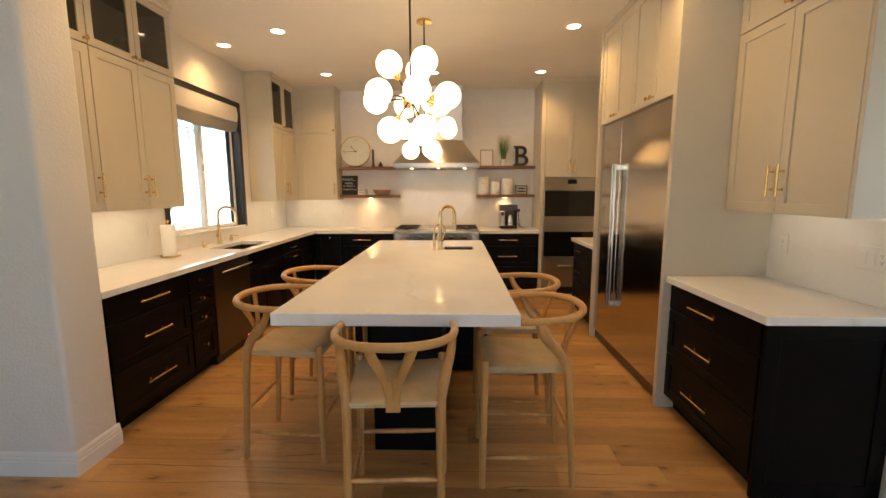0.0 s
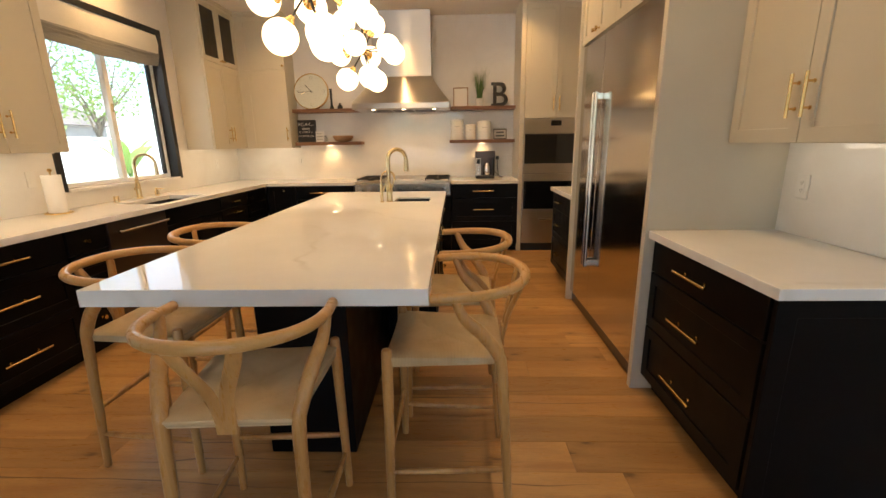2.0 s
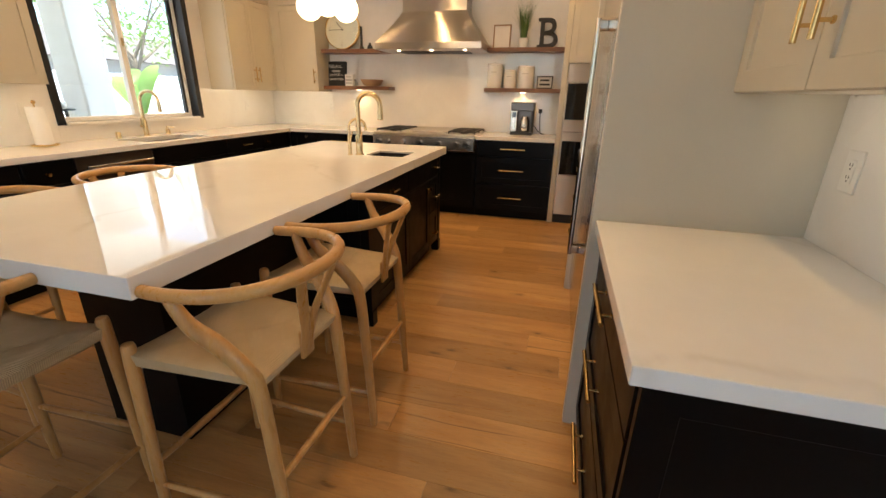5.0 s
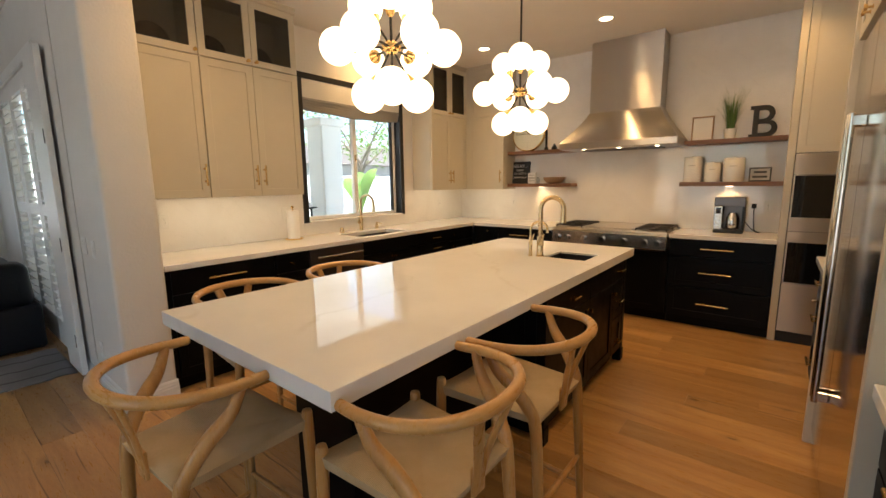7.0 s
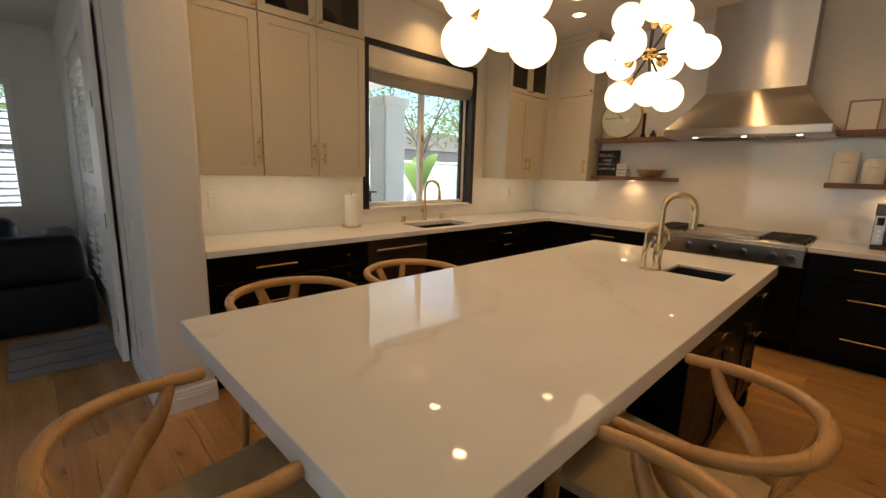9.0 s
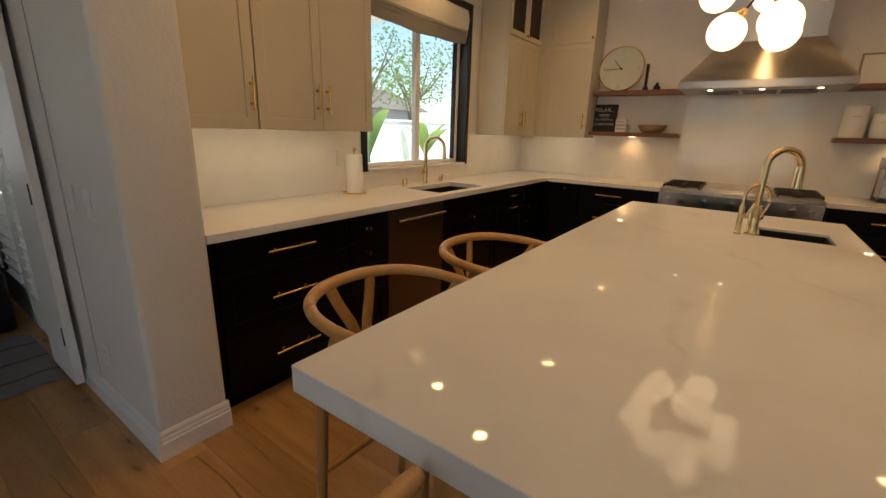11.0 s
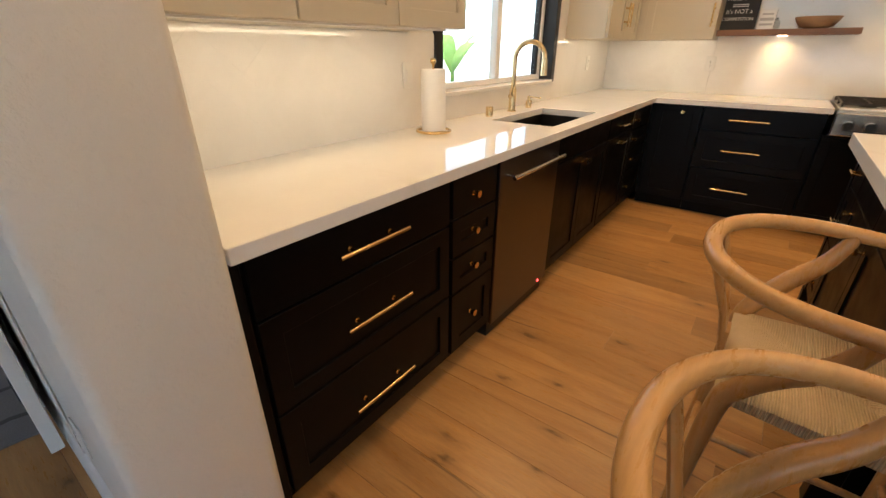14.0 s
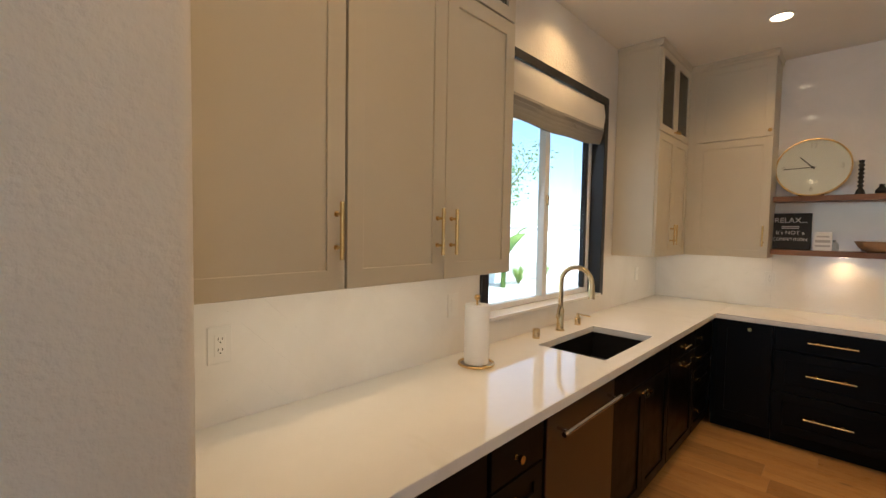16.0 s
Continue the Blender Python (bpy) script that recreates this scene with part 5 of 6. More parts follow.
TP = 0.0085
outlet(pose(XL + TP, 2.668, 1.168, 0, 0, 90), "o", "white double socket outlet on the tiled wall")
outlet(pose(XL + TP, 3.720, 1.165, 0, 0, 90), "s", "white switch plate on the tiled wall beside the window")
outlet(pose(XL + TP, 6.150, 1.165, 0, 0, 90), "o", "white outlet on the tiled wall in the corner")
outlet(pose(-1.47, YB - TP, 1.165), "o", "white outlet on the tiled wall under the cabinet")
outlet(pose(1.36, YB - TP, 1.165), "o", "white outlet beside the coffee maker")
outlet(pose(XR - TP, 2.235, 1.150, 0, 0, -90), "sso", "white three-gang switch and outlet plate")
outlet(pose(XR - TP, 2.800, 1.150, 0, 0, -90), "o", "white outlet over the small worktop")
outlet(pose(-2.27, YL + 0.0038, 1.050), "ss", "white double switch plate on the wall end")
outlet(pose(-2.04, YL + 0.0038, 1.040), "s", "white dimmer plate on the wall end")
outlet(pose(-2.20, YL + 0.0038, 0.32), "o", "white outlet low on the wall end")

# ---- under-cabinet lamps ----
STRIP = (1.0, 0.74, 0.46)
area_lamp("cabinet_strip_lamp", look((XL + 0.27, 3.09, UB - 0.012), (XL + 0.09, 3.09, CT)), 1.05, 0.025, 0.40, STRIP)
area_lamp("cabinet_strip_lamp", look((XL + 0.27, 5.98, UB - 0.016), (XL + 0.09, 5.98, CT)), 0.7, 0.03, 0.25, STRIP)
area_lamp("cabinet_strip_lamp", look((XR - 0.20, 2.55, 1.330), (XR, 2.55, 1.285)), 0.60, 0.02, 0.07, (1.0, 0.80, 0.58))
area_lamp("cabinet_strip_lamp", look((-1.76, YB - 0.25, UB - 0.016), (-1.76, YB - 0.08, CT)), 0.5, 0.03, 0.20, STRIP)
bm = B()
box(bm, XL + 0.255, XL + 0.285, 2.56, 3.66, UB - 0.006, UB + 0.002, 0.001)
solid("cabinet_strip", bm, "plastic_white", label="slim white strip lamp housing under the wall cabinet", category="lamp")

# ---- ceiling lights ----
for x, y in ((-2.10, 4.66), (-1.385, 4.30), (-1.385, 5.79), (0.0, 5.77), (1.360, 5.78), (1.360, 4.29), (-1.385, 2.82), (1.360, 2.82)):
    ob = thing("downlight", pose(x, y, CEIL), "round recessed ceiling downlight with a white rim", "ceiling light", "recessed downlights")
    bm = B()
    lathe(bm, [(0.058, -0.001), (0.082, -0.001), (0.080, -0.006), (0.060, -0.004), (0.058, -0.001)], 32)
    part("rim", bm, "trim", ob, "white metal rim", True)
    bm = B()
    cyl(bm, (0, 0, -0.0025), (0, 0, -0.0005), 0.058, n=28)
    part("lens", bm, "downlight", ob, "glowing lens")
    area_lamp("downlight_lamp", pose(x, y, CEIL - 0.008), 0.11, 0.11, 1.6, WARM, "DISK", 125)


def chandelier(y, hub_z, turn, label):
    ob = thing("chandelier", pose(0.0, y, CEIL, 0, 0, turn), label, "chandelier", "globe chandeliers over the island")
    h = hub_z - CEIL
    bm = B()
    lathe(bm, [(0, -0.002), (0.065, -0.002), (0.065, -0.022), (0.012, -0.026), (0, -0.026)], 32)
    part("canopy", bm, "brass", ob, "brass ceiling canopy", True)
    bm = B()
    cyl(bm, (0, 0, -0.024), (0, 0, h), 0.0065, n=12)
    part("rod", bm, "black", ob, "black hanging rod", True)
    bm = B()
    ball(bm, (0, 0, h), 0.034, 20, 12)
    for k in range(6):
        a = radians(60 * k)
        cyl(bm, (0, 0, h), (0.045 * math.cos(a), 0.045 * math.sin(a), h), 0.010, n=10)
    part("hub", bm, "brass", ob, "brass hub", True)
    ends = [(0.240, radians(30 + 60 * k), 0.0) for k in range(6)] + [(0.132, radians(120 * k), 0.195) for k in range(3)] + [(0.132, radians(120 * k), -0.195) for k in range(3)]
    for r, a, z in ends:
        c = Vector((r * math.cos(a), r * math.sin(a), h + z))
        d = (c - Vector((0, 0, h))).normalized()
        o = Vector((0, 0, h))
        bm = B()
        cyl(bm, o + d * 0.03, c - d * 0.090, 0.0055, n=10)
        arm = part("arm", bm, "black", ob, "thin black arm", True)
        bm = B()
        cyl(bm, c - d * 0.108, c - d * 0.074, 0.011, 0.027, 16)
        cyl(bm, c - d * 0.075, c - d * 0.069, 0.033, 0.033, 16)
        part("socket", bm, "brass", arm, "brass globe holder", True)
        bm = B()
        ball(bm, c, 0.080, 28, 16)
        part("globe", bm, "globe", arm, "glowing white glass globe", True)


chandelier(2.885, 2.052, -46, "chandelier of twelve glowing white globes on black arms")
chandelier(4.100, 2.042, -62, "chandelier of twelve glowing white globes on black arms")

# ---- stools ----


def cord_x():
    m = M["cord"].copy()
    for nd in m.node_tree.nodes:
        if nd.type == "TEX_WAVE":
            nd.bands_direction = "X"
    return m


M["cord_x"] = cord_x()


def stool(m):
    ob = thing("counter_stool", m, "pale ash counter stool with bent rail and woven cord seat", "stool", "stools round the island")
    for s in (-1, 1):
        bm = B()
        tube(bm, [(s * 0.222, 0.215, 0.0), (s * 0.218, 0.212, 0.25), (s * 0.212, 0.208, 0.56), (s * 0.211, 0.207, 0.63), (s * 0.211, 0.207, 0.641), (s * 0.211, 0.207, 0.645)],
             [0.0145, 0.0175, 0.020, 0.019, 0.016, 0.008], 14)
        part("front_leg", bm, "ash", ob, "", True)
        bm = B()
        pts = smooth_path([(s * 0.200, -0.222, 0.0), (s * 0.197, -0.205, 0.30), (s * 0.196, -0.188, 0.56), (s * 0.205, -0.168, 0.63), (s * 0.226, -0.118, 0.705), (s * 0.247, -0.062, 0.765), (s * 0.260, -0.025, 0.842)], 6)
        n = len(pts) - 1
        rad = [0.0145 + 0.0085 * math.sin(min(1, k / n * 1.25) * math.pi * 0.62) - (0.006 if k == n else 0) for k in range(n + 1)]
        rad = [r * (1.0 if k / n < 0.75 else 1 - 0.35 * (k / n - 0.75) / 0.25) for k, r in enumerate(rad)]
        tube(bm, pts, rad, 14)
        part("back_leg", bm, "ash", ob, "", True)
    bm = B()
    half = [(0.259, 0.052, 0.842), (0.262, 0.01, 0.843), (0.264, -0.05, 0.846), (0.248, -0.135, 0.850), (0.200, -0.212, 0.854), (0.112, -0.266, 0.857)]
    pts = smooth_path(half + [(0, -0.284, 0.858)] + [(-x, y, z) for x, y, z in half[::-1]], 7)
    n = len(pts) - 1
    rad = [0.0185 - 0.0025 * abs(2 * k / n - 1) for k in range(n + 1)]
    rad[0] = rad[-1] = 0.011
    tube(bm, pts, rad, 14)
    part("top_rail", bm, "ash_rail", ob, "bent ash arm rail", True)
    bm = B()
    for s in (-1, 1):
        tube(bm, smooth_path([(s * 0.010, -0.205, 0.585), (s * 0.012, -0.214, 0.64), (s * 0.030, -0.228, 0.71), (s * 0.066, -0.252, 0.79), (s * 0.088, -0.270, 0.850)], 5), 0.0165, 12, (1.3, 0.5, (1, 0, 0)))
    box(bm, -0.030, 0.030, -0.212, -0.200, 0.565, 0.652, 0.004, 2)
    part("splat", bm, "ash", ob, "Y-shaped back splat", True)
    # woven seat: four triangles that meet in the middle, dished
    bm = B()
    N = 28
    grid = {}

    def seat_z(u, v):
        e = min(1, (1 - abs(u)) * 4, (1 - abs(v)) * 4)
        return 0.603 + 0.016 * e ** 0.5 - 0.014 * (1 - u * u) * (1 - v * v) + 0.012 * max(0, abs(u)) ** 2 * (0.5 + 0.5 * v) - 0.008 * math.exp(-((abs(u) - abs(v)) / 0.06) ** 2)

    for i in range(N + 1):
        for j in range(N + 1):
            u, v = 2 * i / N - 1, 2 * j / N - 1
            hw = 0.196 + 0.028 * (v + 1) / 2
            y = 0.008 + 0.208 * v
            grid[i, j, 0] = bm.verts.new((u * hw, y, seat_z(u, v)))
            grid[i, j, 1] = bm.verts.new((u * hw * 0.97, y * 0.97, 0.578))
    for i in range(N):
        for j in range(N):
            u, v = 2 * (i + 0.5) / N - 1, 2 * (j + 0.5) / N - 1
            f = bm.faces.new([grid[a, b, 0] for a, b in ((i, j), (i + 1, j), (i + 1, j + 1), (i, j + 1))])
            f.material_index = 1 if abs(v) > abs(u) else 0
            bm.faces.new([grid[a, b, 1] for a, b in ((i, j), (i, j + 1), (i + 1, j + 1), (i + 1, j))])
    for k in range(N):
        for a, b in (((k, 0), (k + 1, 0)), ((k + 1, N), (k, N)), ((0, k + 1), (0, k)), ((N, k), (N, k + 1))):
            bm.faces.new((grid[(*a, 0)], grid[(*a, 1)], grid[(*b, 1)], grid[(*b, 0)]))
    seat = part("seat", bm, "cord", ob, "woven paper cord seat", True)
    seat.data.materials.append(M["cord_x"])
    for p, q in (((-0.216, 0.211, 0.235), (0.216, 0.211, 0.235)), ((-0.198, -0.207, 0.275), (0.198, -0.207, 0.275)),
                 ((-0.219, 0.212, 0.155), (-0.198, -0.212, 0.155)), ((0.219, 0.212, 0.155), (0.198, -0.212, 0.155))):
        bm = B()
        p, q = Vector(p), Vector(q)
        tube(bm, [p, p.lerp(q, 0.12), p.lerp(q, 0.5), p.lerp(q, 0.88), q], [0.0085, 0.0105, 0.0125, 0.0105, 0.0085], 10)
        part("stretcher", bm, "ash", ob, "", True)
    for child in ob.children_recursive:      # to counter height
        child.data.transform(Matrix.Diagonal((0.985, 1.035, 1.040, 1)))
    return ob


first = stool(pose(0.012, 1.980, 0, 0, 0, 3))
for x, y, r in ((0.636, 2.320, 89.5), (0.645, 2.888, 90), (-0.655, 2.500, -92), (-0.662, 3.162, -91)):
    copy_thing(first, pose(x, y, 0, 0, 0, r))

# ---- plates behind the cabinet glass ----
M["plate"] = paint("dark glazed plate", (0.10, 0.085, 0.07), 0.3, 0.3, 0.05)
for y in (2.70, 3.12, 3.53):
    bm = B()
    lathe(bm, [(0, 0), (0.05, 0), (0.105, 0.012), (0.118, 0.018), (0.112, 0.020), (0.05, 0.008), (0, 0.008)], 32)
    solid("plate", bm, "plate", pose(XL + 0.075, y, US + 0.122, 80, 0, 90), "dark round plate standing in the glazed cabinet", "plate", "plates in the glazed cabinets", smooth=True)
    bm = B()
    lathe(bm, [(0, 0), (0.03, 0), (0.055, 0.03), (0.062, 0.075), (0.057, 0.075), (0.05, 0.032), (0.0, 0.01)], 28)
    solid("bowl", bm, "plate", pose(XL + 0.17, y + 0.06, US + 0.002), "dark bowl in the glazed cabinet", "bowl", "bowls in the glazed cabinets", smooth=True)

# ---- door beside the small worktop ----
door = tagged(new("door_1"), "grey-white panelled door with a white casing", "door", "", "structure")
door.matrix_basis = pose(3.01, 2.10, 0)
for x0, x1, z0, z1 in ((-0.50, -0.41, 0, 2.06), (0.41, 0.50, 0, 2.06), (-0.50, 0.50, 2.06, 2.15)):
    bm = B()
    box(bm, x0, x1, -0.095, -0.055, z0, z1, 0.006, 2)
    part("casing", bm, "trim", door)
shaker_parts("leaf", -0.408, 0.408, 0.008, 1.00, -0.03, "trim", door, 0.11, 0.04, 0.012)
shaker_parts("leaf", -0.408, 0.408, 1.00, 2.055, -0.03, "trim", door, 0.11, 0.04, 0.012)

# ---- living room ----
pd = tagged(new("door_2"), "white garden doors with louvred plantation shutters", "door", "", "structure")
pd.matrix_basis = pose((DX0 + DX1) / 2, YL, 0)
DC = (DX0 + DX1) / 2


def dbox(x0, x1, y0, y1, z0, z1, name, parent=pd, mat="trim", bev=0.003, label=""):
    bm = B()
    box(bm, x0 - DC, x1 - DC, y0 - YL, y1 - YL, z0, z1, bev)
    return part(name, bm, mat, parent, label)


dbox(DX1, DX1 + 0.085, YL - 0.018, YL - 0.001, 0, DZ + 0.085, "casing")
dbox(DX0 - 0.085, DX0, YL - 0.018, YL - 0.001, 0, DZ + 0.085, "casing")
dbox(DX0, DX1, YL - 0.018, YL - 0.001, DZ, DZ + 0.085, "casing")
dbox(DX0, DX1, YL + 0.06, YL + 0.12, 0, 0.02, "threshold", mat="black")
# a leaf folded back flat against the wall beside the opening
folded = dbox(DX1 + 0.02, DX1 + 0.425, YL - 0.062, YL - 0.024, 0.035, DZ - 0.01, "folded_leaf", label="cream door leaf folded back against the wall")
for z in (0.30, 1.03, 1.80):
    dbox(DX1 + 0.380, DX1 + 0.392, YL - 0.066, YL - 0.060, z - 0.05, z + 0.05, "hinge", folded, "black", 0.001)
n_leaf = 3
lw = (DX1 - DX0) / n_leaf
for k in range(n_leaf):
    a, b = DX0 + k * lw + 0.004, DX0 + (k + 1) * lw - 0.004
    st = 0.09
    leaf = dbox(a, a + st, YL + 0.005, YL + 0.045, 0.02, DZ - 0.005, "stile")
    dbox(b - st, b, YL + 0.005, YL + 0.045, 0.02, DZ - 0.005, "stile")
    for z0, z1 in ((0.02, 0.26), (1.20, 1.30), (DZ - 0.14, DZ - 0.005)):
        dbox(a + st, b - st, YL + 0.006, YL + 0.044, z0, z1, "rail")
    for z0, z1 in ((0.26, 1.20), (1.30, DZ - 0.14)):
        cnt = int((z1 - z0) / 0.078)
        for i in range(cnt):
            zc = z0 + (i + 0.5) * (z1 - z0) / cnt
            bm = B()
            box(bm, a + st + 0.002 - DC, b - st - 0.002 - DC, -0.037, 0.037, -0.005, 0.005, 0.003)
            rot90(bm, pose(0, 0.025, zc, 10))
            part("louvre", bm, "trim", pd)
    pn = dbox(a + st, b - st, YL + 0.085, YL + 0.090, 0.26, DZ - 0.14, "pane", mat="glass", bev=0)
    pn.visible_shadow = False
for z in (0.25, 0.95, 1.65, 2.2):
    dbox(DX1 - 0.012, DX1 - 0.002, YL - 0.003, YL + 0.004, z - 0.045, z + 0.045, "hinge", mat="black", bev=0.001)

wv = tagged(new("window_2"), "white louvred shutter window in the living room", "window", "", "structure")
wv.matrix_basis = pose(LIVX, (LW[0] + LW[1]) / 2, 0)
LC = (LW[0] + LW[1]) / 2


def lbox(y0, y1, z0, z1, name, x0=-0.03, x1=0.012, mat="trim", bev=0.003):
    bm = B()
    box(bm, x0, x1, y0 - LC, y1 - LC, z0, z1, bev)
    return part(name, bm, mat, wv)


for y0, y1, z0, z1 in ((LW[0], LW[0] + 0.06, LW[2], LW[3]), (LW[1] - 0.06, LW[1], LW[2], LW[3]), (LC - 0.05, LC + 0.05, LW[2], LW[3]),
                       (LW[0] + 0.06, LW[1] - 0.06, LW[2], LW[2] + 0.08), (LW[0] + 0.06, LW[1] - 0.06, LW[3] - 0.08, LW[3])):
    lbox(y0, y1, z0, z1, "frame")
for y0, y1 in ((LW[0] + 0.06, LC - 0.05), (LC + 0.05, LW[1] - 0.06)):
    lbox(y0, y1, 1.52, 1.58, "rail", -0.025, 0.008)
    for z0, z1 in ((LW[2] + 0.08, 1.52), (1.58, LW[3] - 0.08)):
        cnt = int((z1 - z0) / 0.078)
        for i in range(cnt):
            zc = z0 + (i + 0.5) * (z1 - z0) / cnt
            bm = B()
            box(bm, -0.037, 0.037, y0 + 0.002 - LC, y1 - 0.002 - LC, -0.005, 0.005, 0.003)
            rot90(bm, pose(-0.01, 0, zc, 0, 14, 0))
            part("louvre", bm, "trim", wv)

sofa = thing("sofa", pose(-4.60, 1.12, 0), "black leather sectional sofa with soft cushions", "sofa")


def sbox(x0, x1, y0, y1, z0, z1, name, bev=0.05, label=""):
    bm = B()
    box(bm, x0, x1, y0, y1, z0, z1, bev, 4)
    bmesh.ops.subdivide_edges(bm, edges=[e for e in bm.edges if e.calc_length() > 0.3], cuts=5, use_grid_fill=True)
    for v in bm.verts:
        v.co += v.normal * 0.012 * noise.noise(v.co * 5.0) if v.normal.length else Vector()
    part(name, bm, "leather", sofa, label, True)


sbox(-1.0, 0.95, -2.6, 0.93, 0.02, 0.42, "base", 0.03)
sbox(0.62, 0.95, -2.6, 0.90, 0.40, 0.80, "backrest", 0.09, "padded leather backrest")
sbox(-1.0, 0.62, 0.62, 0.93, 0.40, 0.66, "armrest", 0.09, "padded leather armrest")
for k in range(3):
    sbox(-0.92, 0.60, -2.5 + k * 1.02, -1.5 + k * 1.02, 0.41, 0.55, "seat_cushion", 0.05, "leather seat cushion")
    sbox(0.30, 0.64, -2.46 + k * 1.02, -1.54 + k * 1.02, 0.53, 0.93, "back_cushion", 0.09, "soft leather back cushion")

M["rug_grey"] = paint("grey woven rug", (0.23, 0.22, 0.22), 0.95, 0.2, 0.8, 160, 0.004)
M["rug_dark"] = paint("dark rug stripe", (0.11, 0.105, 0.105), 0.95, 0.2, 0.8, 160, 0.004)
rug = thing("rug", pose(-3.13, 1.79, 0.0), "grey woven rug with dark stripes in front of the garden doors", "rug")
xs = [-0.44, -0.27, -0.245, -0.03, -0.005, 0.20, 0.225, 0.36]
for k in range(len(xs) - 1):
    bm = B()
    nseg = 10
    dark = k % 2 == 1
    rows = []
    for j in range(nseg + 1):
        y = -0.29 + 0.585 * j / nseg
        rows.append([bm.verts.new((x + 0.010 * math.sin(j * 1.3), y, z + 0.003 * math.sin(j * 2.1 + x * 9))) for x, z in ((xs[k], 0.004), (xs[k + 1], 0.004), (xs[k + 1], 0.013), (xs[k], 0.013))])
    for a, b in zip(rows, rows[1:]):
        for i in range(4):
            bm.faces.new((a[i], a[(i + 1) % 4], b[(i + 1) % 4], b[i]))
    bm.faces.new(rows[0])
    bm.faces.new(rows[-1][::-1])
    part("stripe", bm, "rug_dark" if dark else "rug_grey", rug, "dark woven stripe" if dark else "grey woven field", True)

# ---- garden outside ----
M["concrete"] = paint("pale patio concrete", (0.50, 0.49, 0.46), 0.85, 0.12, 0.4, 60, 0.004)
M["stucco"] = paint("white garden stucco", (0.82, 0.82, 0.80), 0.85, 0.04, 0.5, 80, 0.004)
M["leaf_a"] = material("green leaf", (0.085, 0.17, 0.035), 0.45)
M["leaf_b"] = material("light green leaf", (0.13, 0.22, 0.05), 0.45)
M["leaf_c"] = material("banana leaf", (0.12, 0.24, 0.06), 0.4)
for key in ("leaf_a", "leaf_b", "leaf_c"):     # thin leaves let sunlight through
    n, l, b = nodes_of(M[key])
    thin, both = n.new("ShaderNodeBsdfTranslucent"), n.new("ShaderNodeMixShader")
    thin.inputs[0].default_value = (0.34, 0.46, 0.12, 1)
    both.inputs[0].default_value = 0.5
    l.new(b.outputs[0], both.inputs[1])
    l.new(thin.outputs[0], both.inputs[2])
    l.new(both.outputs[0], n["Material Output"].inputs[0])
M["bark"] = paint("grey brown bark", (0.20, 0.16, 0.12), 0.9, 0.3, 0.8, 40, 0.01)
M["roof"] = paint("grey brown roof", (0.14, 0.12, 0.11), 0.9, 0.2, 0.5, 30, 0.01)
bm = B()
vs = [bm.verts.new(c) for c in ((-400, -400, -0.16), (400, -400, -0.16), (400, 400, -0.16), (-400, 400, -0.16))]
bm.faces.new(vs)
solid("ground", bm, "concrete", label="pale concrete patio and ground", category="ground", kind="structure")
bm = B()
box(bm, -9.2, -9.0, -6, 22, -0.16, 1.62, 0.02)
solid("garden_wall", bm, "stucco", label="white stucco garden wall behind the patio", category="wall", kind="structure")
bm = B()
box(bm, -9.25, -8.95, -6, 22, 1.621, 1.68, 0.015)
solid("garden_wall_cap", bm, "stucco", label="flat cap of the white garden wall", category="wall", kind="structure")
# covered patio: a post with an arch and its ceiling
bm = B()
box(bm, -5.15, -4.72, 5.9, 6.33, -0.16, 2.55, 0.02)
box(bm, -5.20, -4.67, 5.85, 6.38, -0.155, 0.10, 0.02)
box(bm, -5.20, -4.67, 5.85, 6.38, 2.42, 2.56, 0.02)
solid("patio_column", bm, "stucco", label="white stucco patio column", category="column")
bm = B()
box(bm, -3.55, XL - WT - 0.002, 2.30, 6.33, 2.78, 2.95)
solid("patio_roof", bm, "stucco", label="white ceiling of the covered patio", category="roof", kind="structure")

rt = random.Random(11)


def leaf_cloud(bm, centre, rx, ry, rz, count, size, r):
    for _ in range(count):
        while True:
            p = Vector((r.uniform(-1, 1), r.uniform(-1, 1), r.uniform(-1, 1)))
            if p.length <= 1 and noise.noise(p * 2.3 + Vector(centre)) > -0.22:
                break
        c = Vector(centre) + Vector((p.x * rx, p.y * ry, p.z * rz))
        e = Euler((r.uniform(0, 6.3), r.uniform(0, 6.3), r.uniform(0, 6.3))).to_matrix()
        s = size * r.uniform(0.6, 1.3)
        q = [bm.verts.new(c + e @ Vector(v)) for v in ((0, -s, 0), (s * 0.38, 0, s * 0.12), (0, s, 0), (-s * 0.38, 0, s * 0.12))]
        bm.faces.new(q)


